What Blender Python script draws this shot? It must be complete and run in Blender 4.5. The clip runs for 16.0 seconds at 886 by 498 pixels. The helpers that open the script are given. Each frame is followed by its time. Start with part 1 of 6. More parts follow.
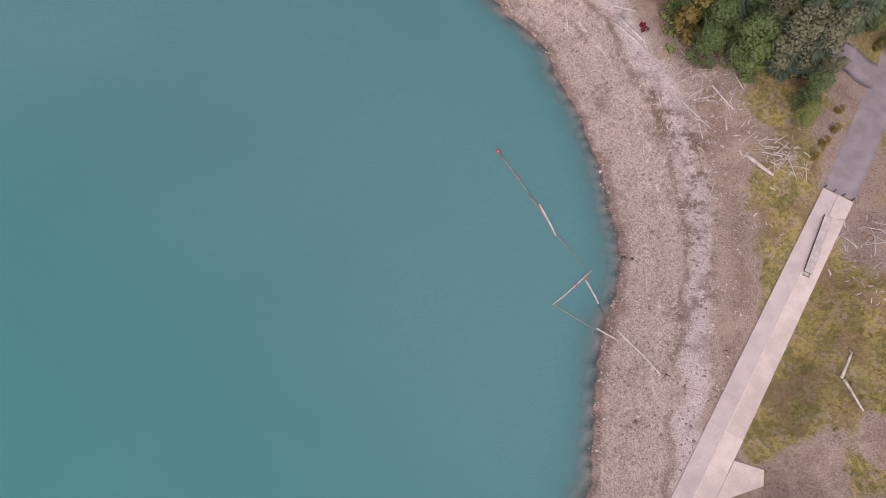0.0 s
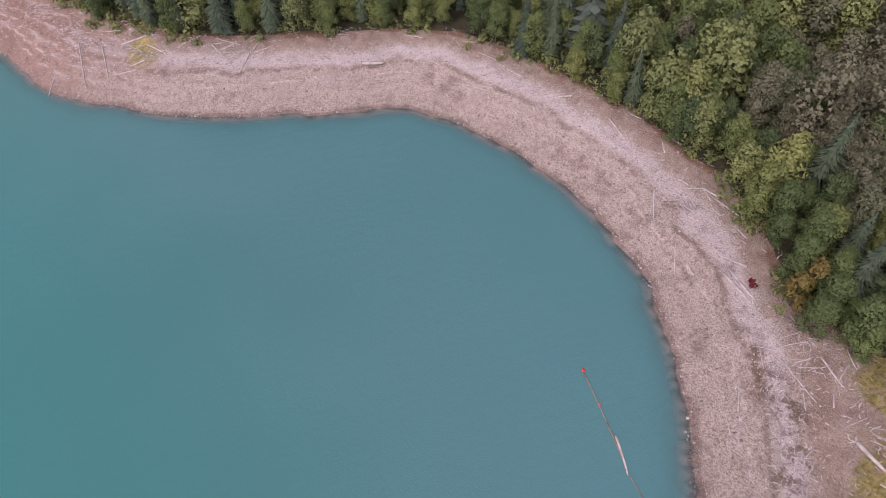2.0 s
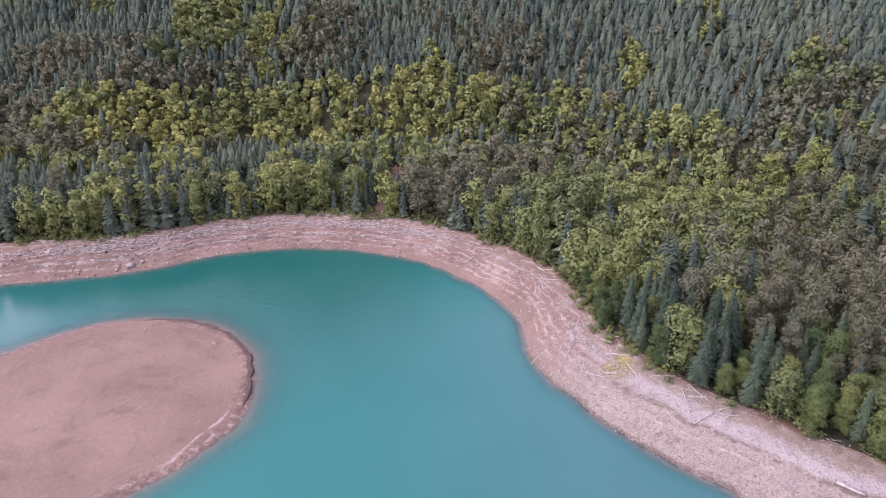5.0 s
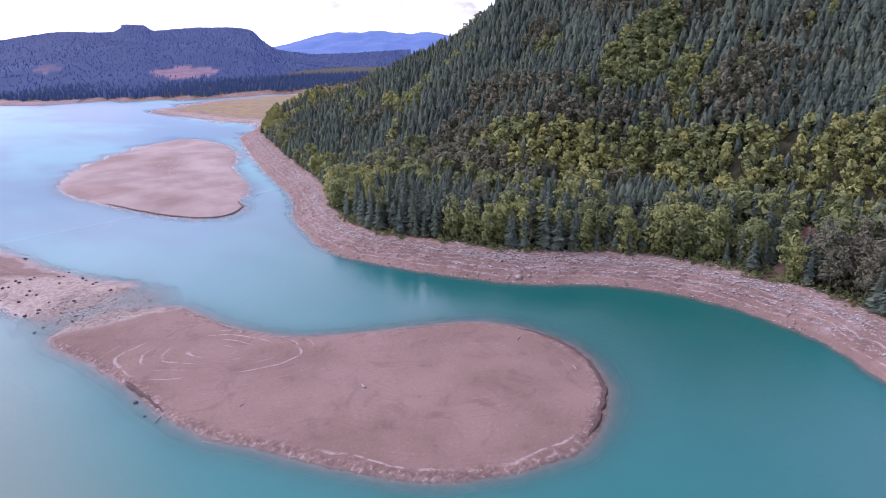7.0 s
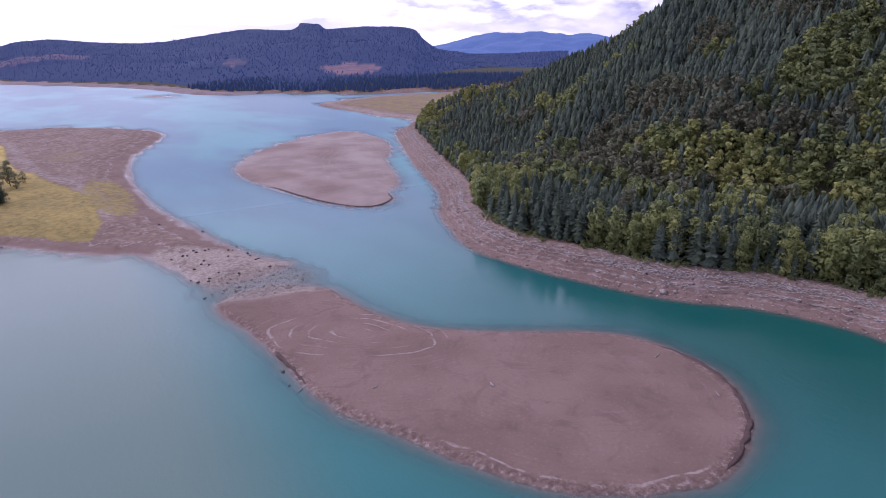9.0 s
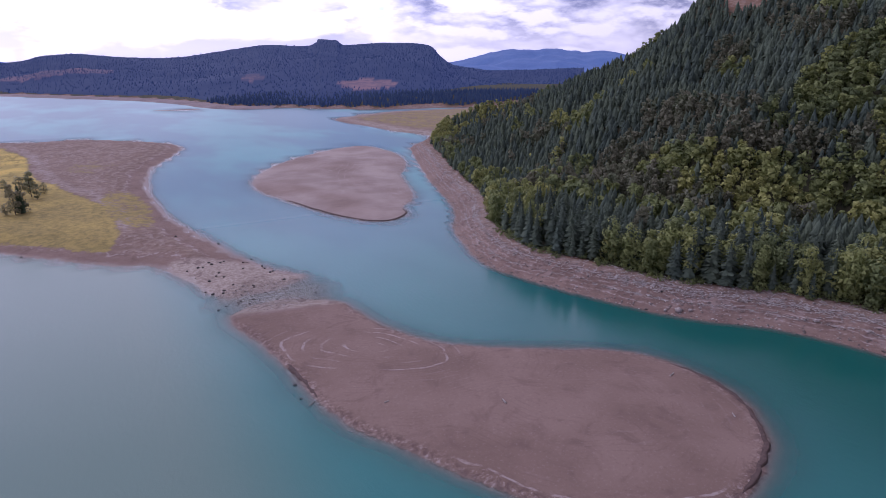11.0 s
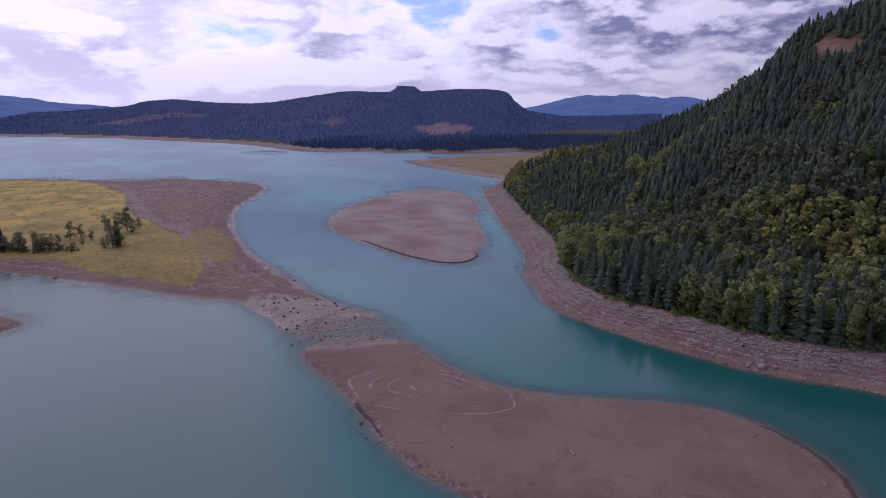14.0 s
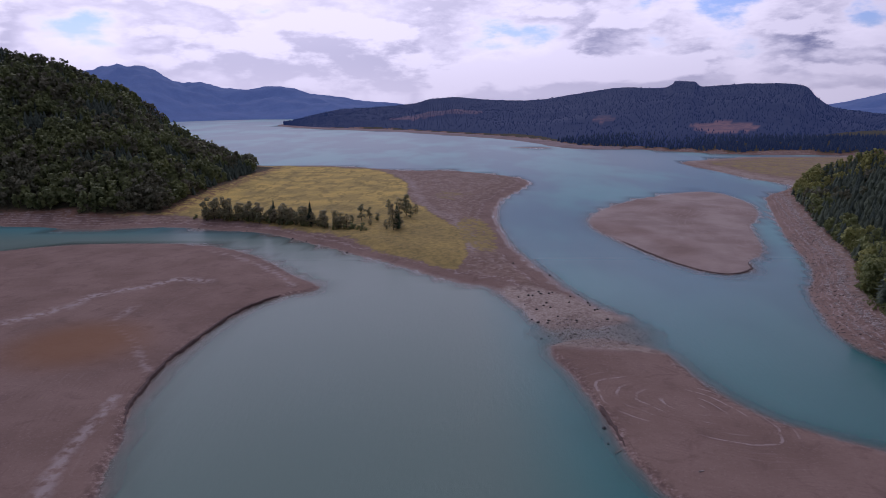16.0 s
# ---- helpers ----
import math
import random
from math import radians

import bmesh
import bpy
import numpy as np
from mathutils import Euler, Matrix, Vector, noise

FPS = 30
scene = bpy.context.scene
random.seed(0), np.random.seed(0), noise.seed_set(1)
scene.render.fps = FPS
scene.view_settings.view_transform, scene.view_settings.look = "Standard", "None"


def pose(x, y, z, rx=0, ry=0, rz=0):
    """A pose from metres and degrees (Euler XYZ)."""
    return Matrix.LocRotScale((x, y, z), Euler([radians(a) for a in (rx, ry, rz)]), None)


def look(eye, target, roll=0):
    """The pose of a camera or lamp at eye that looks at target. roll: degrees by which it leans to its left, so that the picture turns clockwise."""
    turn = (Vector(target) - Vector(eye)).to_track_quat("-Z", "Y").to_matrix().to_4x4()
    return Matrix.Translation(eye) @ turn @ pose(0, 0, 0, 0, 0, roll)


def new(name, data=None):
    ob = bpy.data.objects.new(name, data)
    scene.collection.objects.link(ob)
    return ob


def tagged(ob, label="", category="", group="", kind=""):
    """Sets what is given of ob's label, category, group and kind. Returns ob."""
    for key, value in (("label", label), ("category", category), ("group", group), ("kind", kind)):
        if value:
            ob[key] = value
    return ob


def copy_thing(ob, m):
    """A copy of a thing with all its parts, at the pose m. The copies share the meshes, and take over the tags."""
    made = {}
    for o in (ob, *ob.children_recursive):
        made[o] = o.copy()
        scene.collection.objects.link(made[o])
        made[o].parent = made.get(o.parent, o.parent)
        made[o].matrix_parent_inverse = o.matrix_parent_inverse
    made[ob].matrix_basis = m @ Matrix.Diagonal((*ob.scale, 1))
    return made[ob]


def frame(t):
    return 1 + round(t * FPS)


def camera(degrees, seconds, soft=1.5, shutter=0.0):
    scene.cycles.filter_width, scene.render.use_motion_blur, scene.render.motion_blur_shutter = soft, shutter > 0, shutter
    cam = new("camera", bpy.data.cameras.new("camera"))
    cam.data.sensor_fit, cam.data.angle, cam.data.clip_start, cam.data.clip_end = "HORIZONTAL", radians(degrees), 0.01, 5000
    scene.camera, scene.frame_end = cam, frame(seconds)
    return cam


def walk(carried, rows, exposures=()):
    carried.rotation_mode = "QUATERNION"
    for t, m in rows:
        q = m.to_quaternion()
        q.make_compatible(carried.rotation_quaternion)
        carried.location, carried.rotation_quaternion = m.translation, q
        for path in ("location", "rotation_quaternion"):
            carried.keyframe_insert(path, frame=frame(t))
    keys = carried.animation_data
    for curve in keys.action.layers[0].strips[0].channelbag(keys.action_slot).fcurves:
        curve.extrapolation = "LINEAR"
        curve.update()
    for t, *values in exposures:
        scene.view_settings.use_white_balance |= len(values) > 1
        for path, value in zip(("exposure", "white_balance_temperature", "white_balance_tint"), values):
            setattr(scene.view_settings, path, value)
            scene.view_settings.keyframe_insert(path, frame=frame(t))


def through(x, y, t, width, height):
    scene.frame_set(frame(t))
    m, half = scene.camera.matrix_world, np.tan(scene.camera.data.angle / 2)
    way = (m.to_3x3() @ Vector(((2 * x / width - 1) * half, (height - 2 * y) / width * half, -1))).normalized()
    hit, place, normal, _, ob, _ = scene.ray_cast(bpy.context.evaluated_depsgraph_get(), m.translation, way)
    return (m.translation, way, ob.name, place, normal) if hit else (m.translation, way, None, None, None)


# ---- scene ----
cam = camera(69.69, 16.0, 0.8)
EYE = (0.0, 0.0, 110.0)
PATH = [
    (0, 20.06, 0.41, -142.36), (0.5, 21.81, 0.22, -135.03), (1, 26.65, 0.24, -131.28), (1.5, 32.12, 0.36, -129.86),
    (2, 37.68, 0.46, -126.95), (2.5, 43.14, 0.31, -118.60), (3, 48.50, 0.02, -110.88), (3.5, 53.88, -0.28, -103.41),
    (4, 59.30, -0.30, -95.79), (4.2, 61.44, -0.30, -92.77), (6.3, 71.56, 0.73, -58.20), (6.5, 71.40, 0.90, -54.70),
    (7, 71.39, 0.80, -44.80), (7.5, 71.42, 0.48, -36.03), (8, 71.36, 0.33, -33.43), (8.5, 71.35, 0.20, -32.22),
    (9, 71.53, 0.14, -31.33), (11.5, 74.00, -0.10, -29.60), (12, 76.26, -0.07, -29.44), (12.5, 76.83, -0.15, -29.24),
    (13, 76.81, -0.18, -28.84), (13.5, 76.77, -0.20, -26.31), (14, 76.70, -0.20, -23.36), (14.5, 76.63, -0.10, -18.64),
    (15, 76.57, 0.02, -12.26), (15.5, 76.49, 0.12, -6.00), (16, 76.44, 0.25, 0.05),
]
EXPOSURES = [(0, 0.16, 6950, 27), (0.5, 0.10, 6850, 29), (1, 0.06, 6800, 30), (2.5, 0.20, 6600, 32), (4.2, 0.53, 6350, 32), (6.3, 0.42, 5750, 34), (7, 0.12, 5680, 35),
             (8, -0.38, 5650, 36), (9, -0.52, 5620, 36), (11.5, -0.90, 5600, 34), (12.5, -1.10, 5620, 34), (14.5, -1.44, 5680, 33), (16, -1.56, 5760, 32)]
walk(cam, [(t, pose(*EYE, rx, ry, rz)) for t, rx, ry, rz in PATH], EXPOSURES)

# ---- world and sun ----
SUN_AZ, SUN_EL = -20.0, 52.0      # degrees clockwise from +y, and above the horizon

sun_at = Vector((math.sin(radians(SUN_AZ)) * math.cos(radians(SUN_EL)), math.cos(radians(SUN_AZ)) * math.cos(radians(SUN_EL)), math.sin(radians(SUN_EL))))


class Nodes:
    """Short hand for a node tree."""

    def __init__(self, tree):
        self.t = tree
        tree.nodes.clear()

    def add(self, kind, props=None, **sockets):
        n = self.t.nodes.new(kind)
        for k, v in (props or {}).items():
            setattr(n, k, v)
        for k, v in sockets.items():
            key = int(k[1:]) if k[0] == "i" and k[1:].isdigit() else k.replace("_", " ")
            s = n.inputs[key]
            if isinstance(v, bpy.types.NodeSocket):
                self.t.links.new(v, s)
            else:
                s.default_value = v
        return n

    def math(self, op, a, b=0.0, c=0.0, clamp=False):
        n = self.add("ShaderNodeMath", {"operation": op, "use_clamp": clamp}, i0=a, i1=b, i2=c)
        return n.outputs[0]

    def mix(self, f, a, b, mode="MIX"):
        n = self.t.nodes.new("ShaderNodeMix")
        n.data_type, n.blend_type = "RGBA", mode
        for i, v in ((0, f), (6, a), (7, b)):
            if isinstance(v, bpy.types.NodeSocket):
                self.t.links.new(v, n.inputs[i])
            else:
                n.inputs[i].default_value = v if i == 0 else (*v[:3], 1)
        return n.outputs[2]

    def step(self, x, lo, hi):
        n = self.add("ShaderNodeMapRange", {"interpolation_type": "SMOOTHSTEP"}, i0=x, i1=lo, i2=hi, i3=0.0, i4=1.0)
        return n.outputs[0]

    def noise(self, vec, scale, detail=4.0, rough=0.55, distort=0.0):
        n = self.add("ShaderNodeTexNoise", None, Vector=vec, Scale=scale, Detail=detail, Roughness=rough, Distortion=distort)
        return n.outputs[0]

    def attr(self, name):
        return self.add("ShaderNodeAttribute", {"attribute_name": name}).outputs["Fac"]


def sky_world():
    w = bpy.data.worlds.new("sky")
    scene.world = w
    w.use_nodes = True
    n = Nodes(w.node_tree)
    sky = n.add("ShaderNodeTexSky", {"sky_type": "NISHITA", "sun_disc": False, "sun_elevation": radians(SUN_EL),
                                     "sun_rotation": radians(SUN_AZ), "altitude": 300.0})
    way = n.add("ShaderNodeTexCoord").outputs["Generated"]
    xyz = n.add("ShaderNodeSeparateXYZ", None, i0=way)
    high = n.math("MAXIMUM", xyz.outputs[2], 0.0)
    # heaped clouds, wider than tall
    def deck(lift):
        return n.add("ShaderNodeCombineXYZ", None, i0=n.math("MULTIPLY_ADD", xyz.outputs[0], 2.6, 3.7), i1=n.math("MULTIPLY_ADD", xyz.outputs[1], 2.6, 1.9), i2=n.math("MULTIPLY", n.math("ADD", high, lift), 7.0)).outputs[0]

    def heap(lift):
        q = deck(lift)
        return n.math("ADD", n.math("MULTIPLY", n.noise(q, 1.25, 3.0, 0.5), 0.58), n.math("MULTIPLY", n.noise(q, 3.4, 9.0, 0.58), 0.42))

    lump = heap(0.0)
    cover = n.step(lump, 0.36, 0.43)
    toward = n.add("ShaderNodeVectorMath", {"operation": "DOT_PRODUCT"}, i0=way, i1=tuple(sun_at)).outputs["Value"]
    lit = n.step(n.math("SUBTRACT", lump, heap(0.020)), -0.025, 0.050)      # sunlit tops, grey bases
    thick = n.step(lump, 0.39, 0.54)
    shade = n.math("MULTIPLY", n.math("MULTIPLY_ADD", thick, 1.15, 0.10, True), n.math("SUBTRACT", 1.0, n.math("MULTIPLY", lit, 0.80)))
    shade = n.math("MULTIPLY", shade, n.math("SUBTRACT", 1.0, n.math("MULTIPLY", n.step(toward, 0.45, 0.82), 0.80)))
    body = n.mix(shade, (1.75, 1.70, 1.75), (0.43, 0.46, 0.68))
    low = n.step(high, 0.07, 0.0)
    body = n.mix(n.math("MULTIPLY", low, 0.65), body, (1.35, 1.30, 1.38))
    blue = n.mix(1.0, sky.outputs[0], (0.150, 0.165, 0.215), "MULTIPLY")
    col = n.mix(n.math("MAXIMUM", cover, n.math("MULTIPLY", low, 0.85)), blue, body)
    # the cloud is thinner and brighter towards the sun
    gain = n.math("ADD", 0.62, n.math("MULTIPLY", n.step(toward, -0.15, 0.85), 1.05))
    gain = n.math("MULTIPLY", gain, n.math("SUBTRACT", 1.0, n.math("MULTIPLY", n.step(high, 0.22, 0.75), 0.58)))    # dark cloud bases overhead
    col = n.mix(1.0, col, n.add("ShaderNodeCombineColor", None, i0=gain, i1=gain, i2=gain).outputs[0], "MULTIPLY")
    bg = n.add("ShaderNodeBackground", None, Color=col, Strength=1.0)
    n.add("ShaderNodeOutputWorld", None, Surface=bg.outputs[0])


sky_world()
sun_data = bpy.data.lights.new("sun", "SUN")
sun_data.energy, sun_data.angle, sun_data.color = 1.1, radians(8), (1.0, 0.95, 0.88)
new("sun", sun_data).matrix_world = look(sun_at * 500, (0, 0, 0))


# ---- materials ----
def shader(name):
    m = bpy.data.materials.new(name)
    m.use_nodes = True
    n = Nodes(m.node_tree)
    return m, n


def finish(n, colour, rough=0.8, bump=None, strength=0.3, distance=0.05, metal=0.0, ior=1.45, extra=None):
    b = n.add("ShaderNodeBsdfPrincipled", None, Base_Color=colour, Roughness=rough, Metallic=metal, IOR=ior)
    if bump is not None:
        bp = n.add("ShaderNodeBump", None, Height=bump, Strength=strength, Distance=distance)
        n.t.links.new(bp.outputs[0], b.inputs["Normal"])
    for k, v in (extra or {}).items():
        b.inputs[k].default_value = v
    n.add("ShaderNodeOutputMaterial", None, Surface=b.outputs[0])
    return b


def plain_mat(name, dark, light, scale, rough=0.8, fine=12.0, strength=0.4, distance=0.02, vary=0.0, each=False):
    """Two colours mixed by coarse and fine noise; vary: how far each object differs."""
    m, n = shader(name)
    p = n.add("ShaderNodeTexCoord").outputs["Object"]
    f = n.math("ADD", n.math("MULTIPLY", n.noise(p, scale), 0.6), n.math("MULTIPLY", n.noise(p, scale * fine, 3.0), 0.4))
    if vary:
        r = n.add("ShaderNodeNewGeometry").outputs["Random Per Island"] if each else n.add("ShaderNodeObjectInfo").outputs["Random"]
        f = n.math("ADD", f, n.math("MULTIPLY", n.math("SUBTRACT", r, 0.5), vary))
    col = n.mix(n.step(f, 0.33, 0.68), dark, light)
    finish(n, col, rough, n.noise(p, scale * fine), strength, distance)
    return m


def leaf_mat(name, colours, per_tree=True, rough=0.6, through=0.32, gloss=0.2):
    """Foliage: a tint per tree, with clump to clump changes."""
    m, n = shader(name)
    if per_tree:
        r = n.add("ShaderNodeObjectInfo").outputs["Random"]
    else:
        r = n.attr("tint")
    ramp = n.add("ShaderNodeValToRGB", None, Fac=r)
    e = ramp.color_ramp.elements
    while len(e) < len(colours):
        e.new(0.5)
    for i, c in enumerate(colours):
        e[i].position, e[i].color = i / (len(colours) - 1), (*c, 1)
    g = n.add("ShaderNodeNewGeometry")
    isl = g.outputs["Random Per Island"]
    p = n.add("ShaderNodeTexCoord").outputs["Object"]
    k = n.math("ADD", n.math("MULTIPLY", isl, 0.25), n.math("ADD", n.math("MULTIPLY", n.noise(p, 0.5, 3.0, 0.6), 0.65), n.math("MULTIPLY", n.noise(p, 3.2, 3.0, 0.6), 0.55)))
    col = n.mix(1.0, ramp.outputs[0], n.add("ShaderNodeCombineColor", None, i0=n.math("ADD", k, 0.34), i1=n.math("ADD", k, 0.34), i2=n.math("ADD", k, 0.34)).outputs[0], "MULTIPLY")
    d = n.add("ShaderNodeBsdfPrincipled", None, Base_Color=col, Roughness=rough)
    d.inputs["Specular IOR Level"].default_value = gloss
    tr = n.add("ShaderNodeBsdfTranslucent", None, Color=col)
    mx = n.add("ShaderNodeMixShader", None, i0=through, i1=d.outputs[0], i2=tr.outputs[0])
    n.add("ShaderNodeOutputMaterial", None, Surface=mx.outputs[0])
    return m


# bluer and paler than the single firs: aerial haze painted into the needles
FIR = [(0.074, 0.100, 0.082), (0.094, 0.124, 0.096), (0.124, 0.156, 0.104), (0.102, 0.134, 0.108)]
MAPLE = [(0.135, 0.170, 0.080), (0.195, 0.232, 0.094), (0.265, 0.295, 0.106), (0.360, 0.365, 0.124)]
ALDER = [(0.150, 0.170, 0.102), (0.190, 0.186, 0.120), (0.160, 0.188, 0.106)]
COTTON = [(0.250, 0.262, 0.150), (0.320, 0.305, 0.175), (0.290, 0.265, 0.170)]
mat_fir = leaf_mat("fir_needles", [(0.060, 0.088, 0.064), (0.078, 0.110, 0.074), (0.100, 0.136, 0.080), (0.082, 0.116, 0.084)], through=0.08, rough=0.85, gloss=0.05)
mat_fir_many = leaf_mat("fir_needles_many", FIR, False, through=0.08, rough=0.85, gloss=0.05)
mat_maple = leaf_mat("maple_leaves", [(0.085, 0.128, 0.056), (0.125, 0.175, 0.066), (0.165, 0.215, 0.076), (0.225, 0.255, 0.088)])
mat_maple_many = leaf_mat("maple_leaves_many", MAPLE, False)
mat_alder = leaf_mat("alder_leaves", ALDER)
mat_alder_many = leaf_mat("alder_leaves_many", ALDER, False)
mat_cotton = leaf_mat("cottonwood_leaves", COTTON, through=0.35)
mat_gold = leaf_mat("golden_leaves", [(0.21, 0.155, 0.045), (0.18, 0.155, 0.05)])
mat_bark = plain_mat("bark", (0.06, 0.045, 0.035), (0.15, 0.12, 0.10), 1.2, 0.9)
mat_drift = plain_mat("driftwood", (0.27, 0.235, 0.22), (0.55, 0.50, 0.475), 1.5, 0.85, 8.0, vary=0.35, each=True)
mat_wetlog = plain_mat("wet_log", (0.10, 0.08, 0.065), (0.26, 0.21, 0.18), 1.0, 0.55, 8.0, vary=0.3)
mat_stone = plain_mat("stone", (0.20, 0.160, 0.145), (0.50, 0.43, 0.40), 1.5, 0.85, 6.0, vary=0.6, each=True)
mat_darkstone = plain_mat("wet_stone", (0.035, 0.03, 0.03), (0.11, 0.09, 0.085), 1.2, 0.5, 6.0)
mat_concrete = plain_mat("concrete", (0.40, 0.355, 0.33), (0.56, 0.50, 0.465), 0.35, 0.85, 14.0, 0.25, vary=0.12)
mat_worn = plain_mat("worn_concrete", (0.34, 0.305, 0.295), (0.45, 0.405, 0.39), 0.3, 0.85, 14.0, 0.25, vary=0.08)
mat_asphalt = plain_mat("asphalt", (0.17, 0.155, 0.165), (0.25, 0.225, 0.235), 0.4, 0.9, 20.0, 0.3)
# dark colour holds both the damp of the mud and the steep edge's shade
mat_cutbank = plain_mat("cut_mud", (0.075, 0.048, 0.042), (0.15, 0.10, 0.088), 0.8, 0.85, 6.0)
mat_grey = plain_mat("weathered_plank", (0.30, 0.28, 0.27), (0.46, 0.43, 0.42), 1.2, 0.7, 9.0, vary=0.1)
mat_red = plain_mat("red_plastic", (0.50, 0.045, 0.03), (0.66, 0.08, 0.05), 1.5, 0.45)
mat_black = plain_mat("dark_rubber", (0.02, 0.02, 0.02), (0.05, 0.045, 0.04), 2.0, 0.6)
mat_cable = plain_mat("boom_chain", (0.09, 0.05, 0.045), (0.17, 0.10, 0.09), 1.0, 0.7)


def ground_mat():
    m, n = shader("shore_ground")
    p = n.add("ShaderNodeTexCoord").outputs["Object"]
    z = n.add("ShaderNodeSeparateXYZ", None, i0=p).outputs[2]
    grass, gravel, forest, shore, flow = (n.attr(a) for a in ("grass", "gravel", "forest", "shore", "flow"))
    streak, mainland = n.attr("streak"), n.attr("mainland")
    big, mid, fine = n.noise(p, 0.03, 5.0), n.noise(p, 0.25, 6.0, 0.6), n.noise(p, 3.0, 5.0, 0.75)
    mud = n.mix(n.step(big, 0.35, 0.65), (0.235, 0.158, 0.128), (0.300, 0.208, 0.172))
    mud = n.mix(n.math("MULTIPLY", n.step(n.noise(p, 0.09, 5.0, 0.6, 1.0), 0.50, 0.70), 0.50), mud, (0.175, 0.112, 0.096))
    fleck = n.noise(p, 0.9, 6.0, 0.7)
    mud = n.mix(n.math("MULTIPLY", n.step(fleck, 0.55, 0.68), 0.30), mud, (0.165, 0.105, 0.092))
    mud = n.mix(n.math("MULTIPLY", n.step(fleck, 0.45, 0.34), 0.25), mud, (0.42, 0.33, 0.30))
    # thin dried ripple lines
    ripple = n.math("SINE", n.math("ADD", n.math("MULTIPLY", flow, 2.7), n.math("MULTIPLY", n.noise(p, 0.05, 5.0), 16.0)))
    ripple = n.math("MULTIPLY", n.step(ripple, 0.55, 0.98), n.step(n.noise(p, 0.07, 5.0), 0.48, 0.62))
    mud = n.mix(n.math("MULTIPLY", ripple, 0.20), mud, (0.175, 0.110, 0.098))
    rim = n.math("MULTIPLY", n.step(n.math("ADD", shore, n.math("MULTIPLY", n.noise(p, 0.12, 4.0), 6.0)), 8.5, 3.5), n.math("SUBTRACT", 1.0, mainland))
    crumb = n.noise(p, 0.55, 6.0, 0.72)
    mud = n.mix(n.math("MULTIPLY", n.math("MULTIPLY", n.step(crumb, 0.49, 0.57), rim), 0.65), mud, (0.125, 0.082, 0.075))
    mud = n.mix(n.math("MULTIPLY", n.math("MULTIPLY", n.step(crumb, 0.45, 0.39), rim), 0.55), mud, (0.50, 0.42, 0.40))
    # pale silt ribbons that follow old water lines
    ribbon = n.math("SINE", n.math("ADD", n.math("MULTIPLY", flow, 1.05), n.math("MULTIPLY", big, 9.0)))
    gap = n.math("SUBTRACT", n.noise(p, 0.032, 3.0), n.math("MULTIPLY", streak, 0.10))
    ribbon = n.math("MULTIPLY", n.math("MULTIPLY", n.step(ribbon, 0.80, 0.99), n.step(n.noise(p, 0.22, 5.0, 0.7), 0.38, 0.56)), n.step(gap, 0.46, 0.36))
    ribbon = n.math("MULTIPLY", ribbon, n.math("ADD", streak, 0.15))
    mud = n.mix(n.math("MULTIPLY", ribbon, 0.55, 0.0, True), mud, (0.52, 0.44, 0.42))
    mud = n.mix(n.math("MULTIPLY", n.attr("wash"), n.step(n.noise(p, 0.3, 4.0), 0.35, 0.6)), mud, (0.46, 0.39, 0.37))
    # island mud painted paler, for the sunlight that falls on it
    mud = n.mix(n.attr("isle_sun"), mud, n.mix(n.step(big, 0.35, 0.65), (0.36, 0.285, 0.255), (0.47, 0.385, 0.35)))
    mud = n.mix(n.attr("rust"), mud, (0.27, 0.14, 0.07))
    # shingle of the bay
    cell = n.add("ShaderNodeTexVoronoi", None, Vector=p, Scale=4.5)
    peb = n.mix(n.step(fine, 0.43, 0.57), (0.335, 0.268, 0.228), (0.550, 0.465, 0.400))
    peb = n.mix(n.math("MULTIPLY", n.step(n.add("ShaderNodeSeparateColor", None, i0=cell.outputs["Color"]).outputs[0], 0.75, 0.97), 0.55), peb, (0.54, 0.48, 0.46))
    peb = n.mix(n.math("MULTIPLY", n.step(mid, 0.48, 0.78), 0.5), peb, (0.25, 0.18, 0.16))
    pick = n.add("ShaderNodeTexVoronoi", None, Vector=p, Scale=2.6, Randomness=1.0)
    peb = n.mix(n.math("MULTIPLY", n.step(n.add("ShaderNodeSeparateColor", None, i0=pick.outputs["Color"]).outputs[1], 0.72, 0.92), 0.42), peb, (0.15, 0.115, 0.10))
    peb = n.mix(n.math("MULTIPLY", n.step(n.add("ShaderNodeSeparateColor", None, i0=pick.outputs["Color"]).outputs[2], 0.80, 0.97), 0.35), peb, (0.58, 0.50, 0.46))
    band = n.math("ADD", shore, n.math("MULTIPLY", n.math("SUBTRACT", n.noise(p, 0.12, 4.0), 0.5), 4.5))
    white = n.math("MULTIPLY", n.step(band, 12.2, 13.6), n.step(band, 17.4, 15.2))
    peb = n.mix(n.math("MULTIPLY", white, n.math("MULTIPLY_ADD", n.step(fine, 0.38, 0.56), 0.65, 0.30)), peb, (0.60, 0.535, 0.54))
    under = n.math("MULTIPLY", n.step(n.math("ABSOLUTE", n.math("SUBTRACT", band, 11.7)), 0.9, 0.2), n.step(n.noise(p, 0.3, 5.0, 0.7), 0.44, 0.54))
    peb = n.mix(n.math("MULTIPLY", under, 0.6), peb, (0.185, 0.135, 0.112))
    # one thin line of bleached chips along the last high water
    wander = n.math("ADD", shore, n.math("MULTIPLY", n.math("SUBTRACT", n.noise(p, 0.07, 4.0, 0.6), 0.5), 6.0))
    strand = n.math("MULTIPLY", n.step(n.math("ABSOLUTE", n.math("SUBTRACT", wander, 8.6)), 0.45, 0.1), n.step(n.noise(p, 0.5, 5.0, 0.7), 0.50, 0.58))
